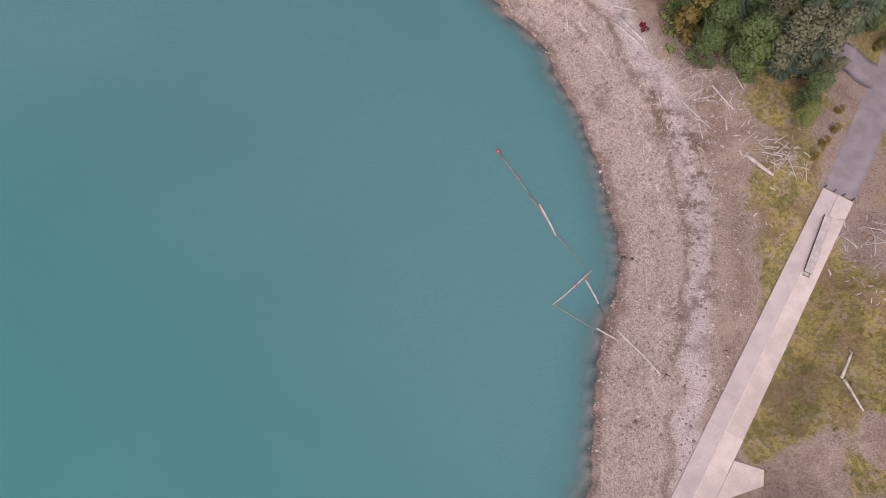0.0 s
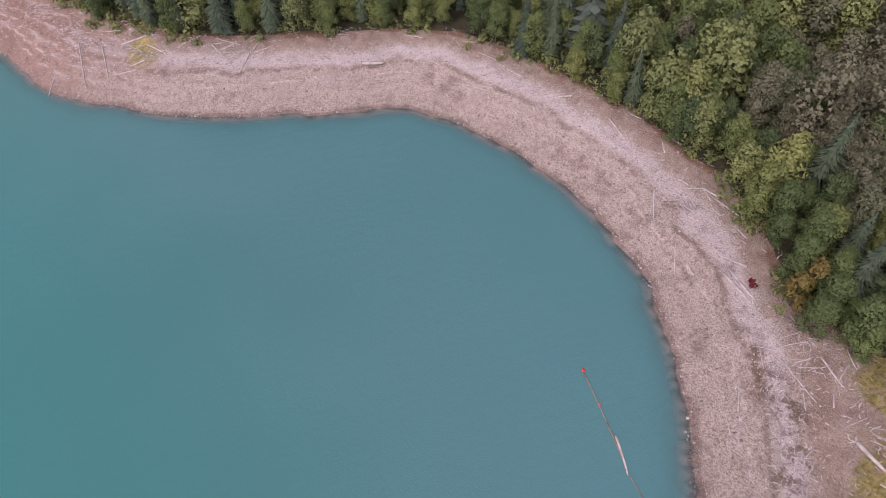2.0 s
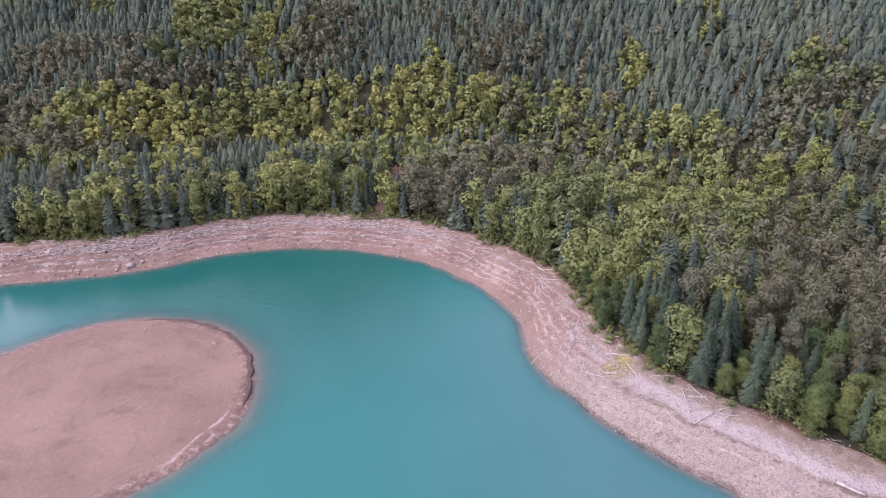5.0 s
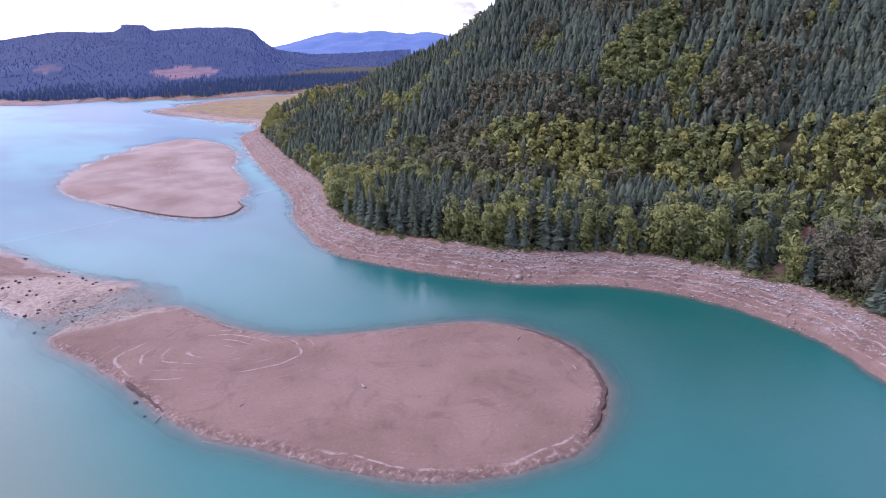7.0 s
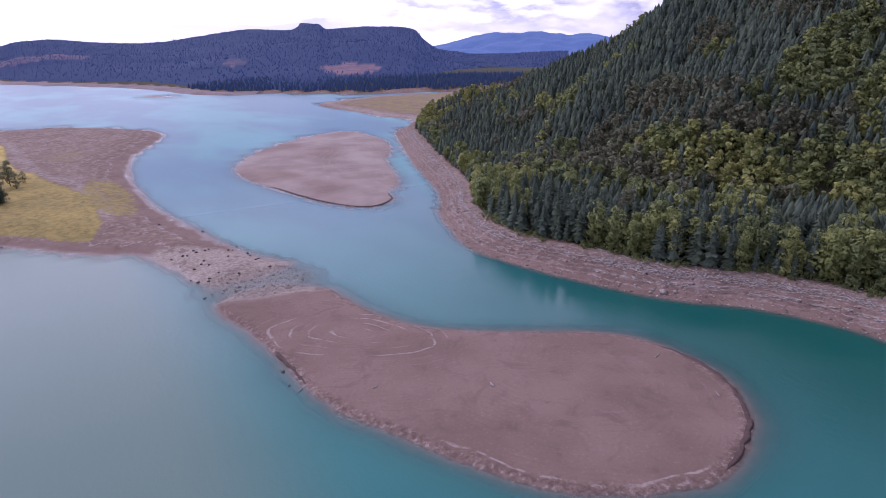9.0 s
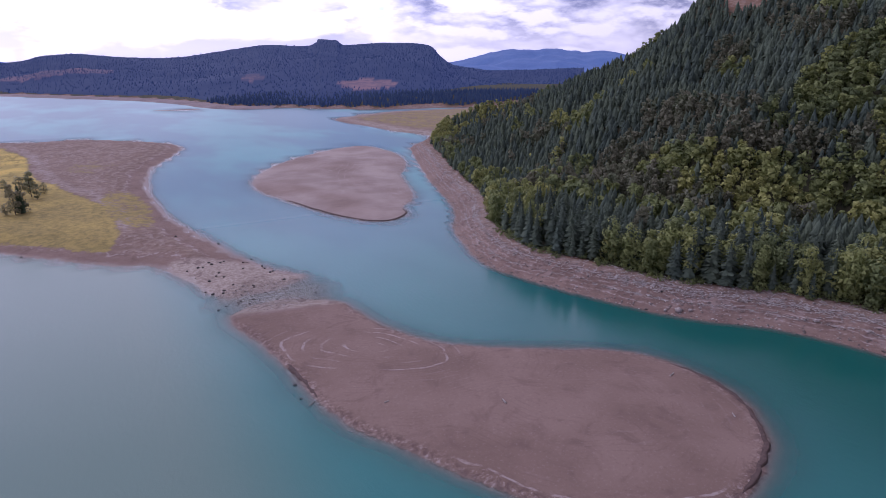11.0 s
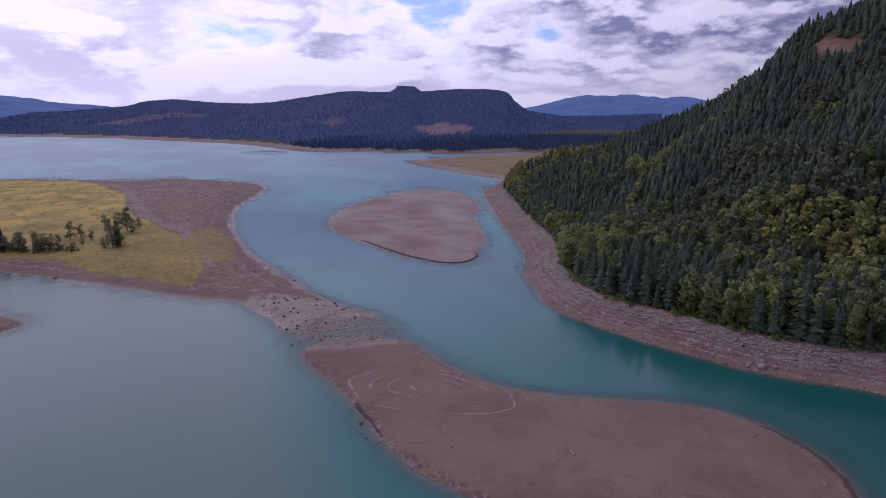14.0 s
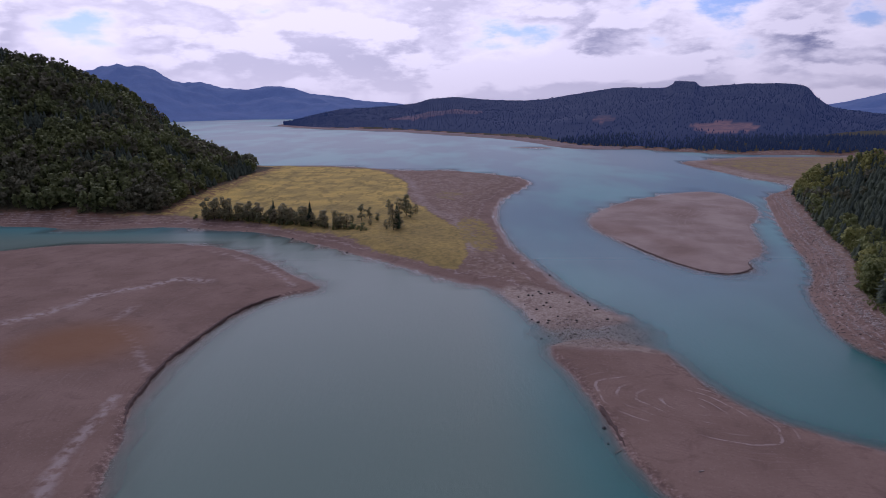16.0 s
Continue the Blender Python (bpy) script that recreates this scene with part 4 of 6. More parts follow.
def leaf_crown(rng, tall, wide, lobes, clumps, size, base=0.28, single=False):
    """Many bent leaf sprays round several lobes of a crown."""
    acc = ([], [], [])
    cs = []
    for i in range(lobes):
        a, r = rng.random() * 6.28, wide * 0.62 * math.sqrt(rng.random())
        h = base + (0.92 - base) * rng.random()
        shrink = 1.0 - 0.55 * max(0, (h - 0.55) / 0.45)
        cs.append((r * math.cos(a) * shrink, r * math.sin(a) * shrink, tall * h, wide * rng.uniform(0.26, 0.46)))
    for i in range(clumps):
        x, y, z, rad = cs[i % lobes]
        d = Vector((rng.gauss(0, 1), rng.gauss(0, 1), rng.gauss(0.35, 0.9))).normalized()
        p = Vector((x, y, z)) + d * rad * rng.uniform(0.7, 1.08)
        out = (d + Vector((0, 0, 0.25)) + Vector((rng.gauss(0, .28), rng.gauss(0, .28), rng.gauss(0, .28)))).normalized()
        s = out.orthogonal().normalized()
        q = Matrix.Rotation(rng.random() * 6.28, 3, out)
        s = q @ s
        c = out.cross(s)
        e = size * rng.uniform(0.6, 1.3)
        b = len(acc[0])
        soft = tuple((d + 0.45 * (p - Vector((0, 0, tall * 0.45))).normalized() + Vector((rng.gauss(0, .22), rng.gauss(0, .22), 0.15 + rng.gauss(0, .22)))).normalized())
        acc[2].extend([soft] * (3 if single else 4))
        if single:
            acc[0].extend(tuple(v) for v in (p + s * e - out * 0.1 * e, p - s * 0.5 * e + c * 0.85 * e + out * 0.2 * e, p - s * 0.6 * e - c * 0.8 * e))
            acc[1].append((b, b + 1, b + 2))
            continue
        acc[0].extend(tuple(v) for v in (p + s * e * 0.9 - out * 0.12 * e, p + c * e * 0.6 + out * 0.22 * e, p - s * e * 0.8 - out * 0.3 * e, p - c * e * 0.65 + out * 0.1 * e))
        acc[1].extend(((b, b + 1, b + 3), (b + 1, b + 2, b + 3)))
    return acc, cs


def trunk_acc(rng, tall, r, limbs=()):
    acc = ([], [])
    lean = rng.uniform(-0.25, 0.25), rng.uniform(-0.25, 0.25)
    tube(acc, [(0, 0, -0.8), (0, 0, 0.4), (lean[0], lean[1], tall * 0.5), (lean[0] * 0.6, lean[1] * 0.6, tall)], (r * 1.5, r, r * 0.65, r * 0.12), 7)
    for x, y, z, _ in limbs:
        z0 = z * 0.62
        tube(acc, [(lean[0] * 0.5, lean[1] * 0.5, z0), (x * 0.45, y * 0.45, z0 * 0.5 + z * 0.5), (x, y, z)], (r * 0.45, r * 0.3, r * 0.1), 5)
    return acc


def tree_thing(name, trunk, crown, mat, label, category="tree", group=""):
    root = new(name)
    tagged(root, label, category, group)
    for nm, acc, m in (("trunk", trunk, mat_bark), ("crown", crown, mat)):
        ob = new(nm, raw_mesh(nm, acc[0], acc[1], m, normals=rounded(acc) if len(acc) > 2 else None))
        ob.parent = root
    return root


rng = random.Random(7)
FIRS, MAPLES, ALDERS, GOLDS = [], [], [], []
for k in range(4):
    FIRS.append(tree_thing("fir_tree", trunk_acc(rng, 1.0 * 19, 0.28), conifer(rng, 20.5, 3.9, 38, 13, 2), mat_fir, "tall dark green fir on the forest edge above the shore", group="shore trees"))
for k in range(4):
    cr, lobes = leaf_crown(rng, 15, 4.4, 38, 3800, 0.27, 0.13, True)
    MAPLES.append(tree_thing("maple_tree", trunk_acc(rng, 12, 0.25, lobes[:6]), cr, mat_maple, "leafy yellow-green maple at the forest edge", group="shore trees"))
for k in range(3):
    cr, lobes = leaf_crown(rng, 16, 3.8, 30, 2700, 0.25, 0.18, True)
    ALDERS.append(tree_thing("alder_tree", trunk_acc(rng, 14, 0.2, lobes[:7]), cr, mat_alder, "thin grey-brown alder losing its leaves", group="shore trees"))
COTTONS = []
for k in range(4):
    cr, lobes = leaf_crown(rng, 14, 3.6, 15, 520, 0.5, 0.12)
    COTTONS.append(tree_thing("cottonwood_tree", trunk_acc(rng, 12.5, 0.2, lobes[:7]), cr, mat_cotton, "airy dull green cottonwood on the meadow bank", group="meadow trees"))
cr, lobes = leaf_crown(rng, 13, 3.4, 18, 1500, 0.36, 0.15)
GOLDS.append(tree_thing("golden_tree", trunk_acc(rng, 11, 0.22, lobes[:6]), cr, mat_gold, "golden autumn maple at the forest edge above the beach", group="shore trees"))


def scatter(x0, x1, y0, y1, gap, seed):
    """Places on a loosened grid."""
    r = np.random.RandomState(seed)
    gx, gy = np.meshgrid(np.arange(x0, x1, gap), np.arange(y0, y1, gap))
    x = gx.ravel() + r.uniform(-0.48, 0.48, gx.size) * gap
    y = gy.ravel() + r.uniform(-0.48, 0.48, gx.size) * gap
    return x, y, r


MAPLE_BELT = np.array([(335, 300), (331, 252), (352, 220), (370, 190), (386, 160), (391, 130), (396, 100), (396, 70), (386, 34), (378, 0), (345, -40), (310, -68), (278, -84), (252, -50)], float)


def kinds(x, y, shore):
    """0 fir, 1 maple, 2 alder: stands of one kind, and a maple belt on the bench of the slope."""
    jit = np.random.RandomState(6).uniform(-0.22, 0.22, (2, len(x)))
    n, m = vnoise(x, y, 42.0, 21, 3), vnoise(x, y, 60.0, 22, 3)
    db, _ = to_line(x, y, MAPLE_BELT, False)
    east = (x > 100) & (y < 420)
    mixed, brown = n + jit[0], m + jit[1]
    k = np.where(n + 0.4 * jit[0] > 0.72, 1, 0)
    k = np.where((m + 0.4 * jit[1] > 0.70) & (k == 0), 2, k)
    k = np.where((np.hypot((x - 455) / 48, (y - 248) / 24) < 0.6 + n * 0.6), 1, k)
    # alders on the lower slope behind the belt
    k = np.where(east & (shore > 110) & (db < 75) & (brown > 0.54) & (n < 0.62), 2, k)
    low = (shore < 110) & (y < 420)
    k = np.where(low & (mixed > 0.63), 1, k)
    k = np.where(east & (db < 15 + 30 * (n - 0.4)) & (jit[1] > -0.19), 1, k)
    # broadleaf trees with single firs round the bay
    bay = (shore < 150) & (y < 35)
    k = np.where(bay, np.where(mixed > 0.33, 1, 0), k)
    k = np.where(bay & (shore > 38) & (brown > 0.56) & (k == 1), 2, k)
    # yellow maples put on the point to look like its sunlit trees
    k = np.where((np.hypot(x - 425, y - 680) < 62) & (mixed > 0.36), 1, k)
    k = np.where((shore < 42) & (y > 60) & (mixed > 0.52), 1, k)
    return k


def plant_near():
    """The trees of the bay's rim, one by one."""
    x, y, r = scatter(-45, 290, -150, 120, 5.6, 31)
    z, a = survey(x, y)
    edge = a["forest"] > 0.35
    ok = edge & (a["shore"] < 62) & (y < 60)
    order = np.argsort(np.hypot(x, y) + 1.2 * a["shore"] + np.where(ok, 0, 1e6))[:260]
    order = order[ok[order]]
    ks = kinds(x, y, a["shore"])
    for i in order:
        pool = (FIRS, MAPLES, ALDERS)[ks[i]]
        src = pool[r.randint(len(pool))]
        s = r.uniform(0.75, 1.2) * (0.78 if a["shore"][i] < 44 and ks[i] == 1 else 1.0)
        t = copy_thing(src, pose(x[i], y[i], z[i] - 0.1, r.uniform(-3, 3), r.uniform(-3, 3), r.uniform(0, 360)))
        t.scale = (s, s, s * r.uniform(0.9, 1.12))
    return x[order], y[order]


near_x, near_y = plant_near()
for gx, gy, s in ((13, -90.5, 1.0),):
    t = copy_thing(GOLDS[0], pose(gx, gy, height(gx, gy), 0, 0, 40))
    t.scale = (s, s, s)
for k, src in enumerate(COTTONS):
    px, py = -150 + 9 * k, 545 - 3 * k
    src.location = (px, py, height(px, py) - 0.1)
for src in (*FIRS, *MAPLES, *ALDERS, *GOLDS):
    # the first of each kind stands back in the wood
    px, py = rng.uniform(60, 150), rng.uniform(-150, -125)
    src.location = (px, py, height(px, py))


def sow(name, accs, x, y, z, size, tint, mat, label, seed, category="trees"):
    """A wood of many trees as one mesh; each takes one of the given shapes."""
    r = np.random.RandomState(seed)
    which = r.randint(len(accs), size=len(x))
    V, F, T, N, base = [], [], [], [], 0
    for k, acc in enumerate(accs):
        v, f = np.array(acc[0], np.float32), np.array(acc[1], np.int32)
        idx = np.nonzero(which == k)[0]
        if not len(idx):
            continue
        a = r.uniform(0, 6.283, len(idx))
        c, s = np.cos(a), np.sin(a)
        sc = size[idx]
        wid = sc * r.uniform(0.85, 1.2, len(idx))
        P = np.empty((len(idx), len(v), 3), np.float32)
        P[:, :, 0] = (v[None, :, 0] * c[:, None] - v[None, :, 1] * s[:, None]) * wid[:, None] + x[idx][:, None]
        P[:, :, 1] = (v[None, :, 0] * s[:, None] + v[None, :, 1] * c[:, None]) * wid[:, None] + y[idx][:, None]
        P[:, :, 2] = v[None, :, 2] * sc[:, None] + z[idx][:, None]
        V.append(P.reshape(-1, 3))
        if len(acc) > 2:
            m = rounded(acc)
            Q = np.empty_like(P)
            Q[:, :, 0] = m[None, :, 0] * c[:, None] - m[None, :, 1] * s[:, None]
            Q[:, :, 1] = m[None, :, 0] * s[:, None] + m[None, :, 1] * c[:, None]
            Q[:, :, 2] = m[None, :, 2]
            N.append(Q.reshape(-1, 3))
        F.append((f[None] + (base + np.arange(len(idx)) * len(v))[:, None, None]).reshape(-1, 3))
        T.append(np.repeat(tint[idx], len(v)))
        base += len(idx) * len(v)
    ob = new(name, raw_mesh(name, np.concatenate(V), np.concatenate(F), mat, {"tint": np.concatenate(T)}, normals=np.concatenate(N) if N else None))
    return tagged(ob, label, category, kind="stuff")


def plant_woods():
    mid_fir = [conifer(rng, 15.0, 3.7, 17, 9, 1) for _ in range(6)]
    mid_leaf = [leaf_crown(rng, 12.5, 4.2, 22, 560, 0.50, 0.1, True)[0] for _ in range(5)]
    mid_alder = [leaf_crown(rng, 14, 3.5, 20, 480, 0.44, 0.1, True)[0] for _ in range(4)]
    near_fir = [conifer(rng, 16.5, 3.6, 24, 10, 1) for _ in range(4)]
    near_leaf = [leaf_crown(rng, 12.5, 4.2, 30, 1900, 0.30, 0.1, True)[0] for _ in range(4)]
    near_alder = [leaf_crown(rng, 14, 3.6, 26, 1700, 0.25, 0.1, True)[0] for _ in range(4)]
    for acc in mid_fir + mid_leaf + mid_alder + near_fir + near_leaf + near_alder:
        tube(acc, [(0, 0, -1), (0, 0, 6), (0, 0, 11)], (0.24, 0.18, 0.05), 4)
    lo_fir = [cone_fir(rng, 13.0, 3.5, 6, 12) for _ in range(8)]
    lo_leaf = [leaf_crown(rng, 12.5, 4.2, 13, 125, 1.05, 0.12, True)[0] for _ in range(6)]
    lo_alder = [leaf_crown(rng, 14, 3.5, 12, 110, 1.0, 0.12, True)[0] for _ in range(5)]
    x, y, r = scatter(-60, 800, -300, 760, 5.2, 41)
    z, a = survey(x, y)
    az = np.degrees(np.arctan2(x, y))
    ok = (a["forest"] > 0.6) & (az > 20) & (az < 172) & (np.hypot(x, y) < 900)
    back_of = np.hypot(x, y) > np.interp(az, (25, 30, 45, 55, 65, 80, 95, 110, 125, 150), (790, 800, 755, 715, 740, 700, 500, 440, 390, 290)) + 22
    ok &= ~back_of
    # leave room where single trees stand
    for px, py in zip(near_x, near_y):
        ok &= (x - px) ** 2 + (y - py) ** 2 > 11.0
    x, y, z, shore = x[ok], y[ok], z[ok], a["shore"][ok]
    k = kinds(x, y, shore)
    r = np.random.RandomState(9)
    tint = np.clip(vnoise(x, y, 30.0, 25) + r.uniform(-0.3, 0.3, len(x)), 0, 1)
    # brighter tint on the point: sunlight painted into the leaf colour
    tint = np.where(np.hypot(x - 425, y - 680) < 75, np.clip(tint + 0.45, 0, 1), tint)
    db, _ = to_line(x, y, MAPLE_BELT, False)
    tint = np.where((db < 35) & (k == 1), np.clip(tint + 0.25, 0, 1), tint)
    rad = np.hypot(x, y)
    tint = np.where((y < 35) & (shore < 150), tint * 0.72, tint)
    size = r.uniform(0.62, 1.28, len(x)) * np.where(k > 0, 1.10, 1.0) * (1 + 0.38 * ss(shore, 130, 45) * ss(rad, 470, 330))
    dr, _ = to_line(x, y, np.array(RIDGE_EAST), False)
    size = size * (0.70 + 0.30 * ss(dr, 30, 110))
    thin = (k == 0) | (r.rand(len(x)) < 0.80) | (rad > 430)
    x, y, z, shore, k, tint, size, rad = (q[thin] for q in (x, y, z, shore, k, tint, size, rad))
    for i, (nm, hard_by, close, afar, mat, lab) in enumerate((("fir_wood", near_fir, mid_fir, lo_fir, mat_fir_many, "dense dark green fir forest on the steep slope"),
                                                     ("maple_wood", near_leaf, mid_leaf, lo_leaf, mat_maple_many, "yellow-green broadleaf trees between the firs"),
                                                     ("alder_wood", near_alder, mid_alder, lo_alder, mat_alder_many, "grey-brown alders thinning in the forest"))):
        middle = (rad < 310) | ((rad < 440) & (shore < 62))
        for accs, s in ((hard_by, (k == i) & (rad < 215)), (close, (k == i) & (rad >= 215) & middle), (afar, (k == i) & (rad >= 215) & ~middle)):
            if not s.any():
                continue
            sow(nm, accs, x[s], y[s], z[s] - 0.3, size[s], tint[s], mat, lab, 50 + i)
    # the hill on the other side
    x, y, r = scatter(-760, -230, 540, 1020, 6.0, 61)
    z, a = survey(x, y)
    az = np.degrees(np.arctan2(x, y))
    ok = (a["forest"] > 0.6) & (az > -42) & (a["land"] > 0) & (x < -0.297 * y)
    x, y, z, shore = x[ok], y[ok], z[ok], a["shore"][ok]
    k = np.where((shore < 60 + 50 * vnoise(x, y, 40.0, 29)) | (vnoise(x, y, 45.0, 23) > 0.36), 2, 0)
    k = np.where((k == 2) & (vnoise(x, y, 20.0, 24) > 0.42), 1, k)
    tint = 0.5 * np.clip(vnoise(x, y, 30.0, 26) + r.uniform(-0.3, 0.3, len(x)), 0, 1)
    size = r.uniform(0.6, 1.35, len(x))
    size = size * np.where(k > 0, 1.12, 0.78)
    hill_fir = [cone_fir(rng, 13.0, 3.5, 5, 10) for _ in range(5)]
    hill_leaf = [leaf_crown(rng, 12.5, 4.2, 11, 62, 1.5, 0.12, True)[0] for _ in range(5)]
    hill_alder = [leaf_crown(rng, 14, 3.5, 11, 60, 1.4, 0.12, True)[0] for _ in range(5)]
    for i, (nm, accs, mat, lab) in enumerate((("fir_wood", hill_fir, mat_fir_many, "dark fir forest on the hill behind the meadow"),
                                               ("maple_wood", hill_leaf, mat_maple_many, "green broadleaf trees at the foot of the hill"),
                                               ("alder_wood", hill_alder, mat_alder_many, "dull brown-green alders at the foot of the hill"))):
        s = k == i
        sow(nm, accs, x[s], y[s], z[s] - 0.3, size[s], tint[s], mat, lab, 70 + i)


plant_woods()


def far_woods():
    """Small trees on the far mountain and along its shore."""
    spike = []
    for k in range(4):
        acc = ([], [])
        for lo, hi, w in ((0.0, 0.7, 0.26), (0.35, 1.0, 0.19)):
            b = len(acc[0])
            acc[0].extend([(w * math.cos(a + k), w * math.sin(a + k), lo) for a in (0, 1.57, 3.14, 4.71)] + [(0, 0, hi)])
            acc[1].extend([(b + i, b + (i + 1) % 4, b + 4) for i in range(4)])
        spike.append(acc)
    r = np.random.RandomState(81)
    k, m, _ = knob_grid.shape
    n = 10000
    u, v = r.uniform(0, m - 1.001, n), (k - 1.001) * r.uniform(0, 1, n) ** 0.8
    i, j, fu, fv = u.astype(int), v.astype(int), u % 1, v % 1
    G = knob_grid
    P = (G[j, i] * ((1 - fu) * (1 - fv))[:, None] + G[j, i + 1] * (fu * (1 - fv))[:, None] + G[j + 1, i] * ((1 - fu) * fv)[:, None] + G[j + 1, i + 1] * (fu * fv)[:, None])
    az, rad = np.degrees(np.arctan2(P[:, 0], P[:, 1])), np.hypot(P[:, 0], P[:, 1])
    bare = (np.hypot((az - 23.7) / 2.6, (rad - 1655) / 75) < 1) | (np.hypot((az - 13.8) / 1.3, (rad - 1810) / 55) < 1)
    P = P[~bare]
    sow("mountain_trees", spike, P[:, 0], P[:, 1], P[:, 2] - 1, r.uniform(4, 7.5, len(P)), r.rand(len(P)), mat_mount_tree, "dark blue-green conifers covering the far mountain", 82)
    x, y, r = scatter(250, 1150, 1150, 1520, 9.0, 83)
    z, a = survey(x, y)
    ok = (a["forest"] > 0.5) & (a["shore"] < 240) & (a["shore"] > 14)
    x, y, z = x[ok], y[ok], z[ok]
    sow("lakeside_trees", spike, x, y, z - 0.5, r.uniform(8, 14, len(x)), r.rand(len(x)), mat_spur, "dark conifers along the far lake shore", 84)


# lakeside trees carry some of the same blue haze as emission
mat_spur = hazed_mat("hazed_lakeside_woods", (0.013, 0.020, 0.020), (0.014, 0.031, 0.095), 0.9)
far_woods()


# ---- trees of the meadow, and single trees by the ramp ----
def plant_at(src, x, y, s, label="", turn=0.0, tall=1.0, sink=0.15):
    t = copy_thing(src, pose(x, y, height(x, y) - sink, 0, 0, turn))
    t.scale = (s, s, s * tall)
    if label:
        tagged(t, label)
    return t


row = random.Random(44)
for k in range(64):
    u = k / 63
    x = -212 + 132 * u + row.uniform(-3, 3)
    y = 556 - 50 * u ** 1.3 + row.uniform(-3, 9)
    s = row.uniform(0.6, 1.5) * (1.12 - 0.35 * u)
    src = COTTONS[k % 4]
    plant_at(src, x, y, s * 1.35, "airy dull green cottonwood in the row along the meadow bank", k * 47 % 360, 0.72)
for x, y, s, tall in ((-41, 503, 1.25, 1.35), (-36, 512, 1.0, 1.2), (-72, 545, 1.15, 1.0), (-66, 552, 0.9, 1.0), (-40, 558, 1.2, 1.2), (-34, 566, 1.3, 1.25), (-36, 600, 1.1, 1.0), (-52, 590, 0.9, 1.0), (-47, 507, 0.8, 0.8), (-58, 540, 0.8, 0.8), (-30, 555, 1.0, 1.1), (-48, 566, 0.9, 1.0), (-26, 575, 0.8, 0.9), (-62, 523, 0.6, 0.8), (-78, 532, 0.7, 0.9)):
    plant_at(COTTONS[int(abs(y)) % 4], x, y, s * 1.25, "dull green rounded tree standing in the yellow meadow", x * 11 % 360, tall * 0.75)
for x, y, s in ((-112, 524, 1.05), (-147, 541, 1.0), (-38, 506, 1.1)):
    plant_at(FIRS[int(abs(x)) % 4], x, y, s, "dark fir among the trees of the meadow", x % 360)
for src, x, y, s in ((ALDERS[0], -4, -94, 1.15), (MAPLES[3], 2, -91, 0.95), (MAPLES[0], 8, -87.5, 0.75), (MAPLES[1], 0, -89.5, 0.7), (ALDERS[1], -8, -97, 1.1), (MAPLES[2], -11.5, -90, 0.66),
                     (MAPLES[3], -13, -86, 0.5), (MAPLES[0], 9, -92, 0.85), (FIRS[3], 8, -98, 1.0), (ALDERS[2], -12, -95, 0.7), (MAPLES[2], 17, -95, 0.8), (FIRS[1], -11, -111, 0.9),
                     (MAPLES[3], -14, -112, 0.5), (MAPLES[0], -18, -113, 0.4), (FIRS[2], -4, -105, 1.0), (ALDERS[0], 1, -100, 1.0), (MAPLES[1], -16, -120, 0.7), (FIRS[0], -10, -122, 1.0)):
    plant_at(src, x, y, s, "", x * 13 % 360)


for x, y, s in ((-17.5, -111.5, 0.3), (-20, -112.5, 0.26), (-14.5, -113, 0.34), (-19, -90, 0.28), (-18.5, -86, 0.3), (-17.8, -94, 0.26), (-18.5, -82.5, 0.24)):
    plant_at(GOLDS[0], x, y, s, "low orange-brown bush beside the road", x * 31 % 360, 0.7)
red = leaf_mat("red_leaves", [(0.15, 0.018, 0.022), (0.12, 0.025, 0.025)])
cr, lobes = leaf_crown(rng, 2.6, 1.3, 6, 120, 0.28, 0.15)
bush = tree_thing("red_bush", trunk_acc(rng, 1.6, 0.06, lobes[:4]), cr, red, "small crimson bush at the top of the beach", "bush")
bush.location = (20.5, -89.0, height(20.5, -89.0) - 0.1)


def dead_tree(x, y, tall):
    r = random.Random(int(x))
    acc = ([], [])
    tube(acc, [(0, 0, -0.5), (0.1, 0.05, tall * 0.5), (0.3, 0.2, tall)], (0.3, 0.18, 0.03), 7)
    br = ([], [])
    for k in range(46):
        h = tall * r.uniform(0.25, 0.95)
        a, L = r.random() * 6.28, r.uniform(0.6, 2.0) * (1.15 - h / tall)
        tube(br, [(0.1, 0.1, h), (L * 0.6 * math.cos(a), L * 0.6 * math.sin(a), h - 0.05), (L * math.cos(a), L * math.sin(a), h - 0.35 * L)], (0.05, 0.035, 0.012), 3)
    root = tagged(new("dead_tree"), "bleached grey dead fir standing above the living trees", "tree", "snags")
    for nm, ac in (("trunk", acc), ("branch", br)):
        ob = new(nm, raw_mesh(nm, ac[0], ac[1], mat_drift))
        ob.parent = root
    root.location = (x, y, height(x, y))


for x, y, t in ((232, -163, 24), (226, -170, 19), (318, -30, 22), (60, -112, 16), (72, -110, 15)):
    dead_tree(x, y, t)


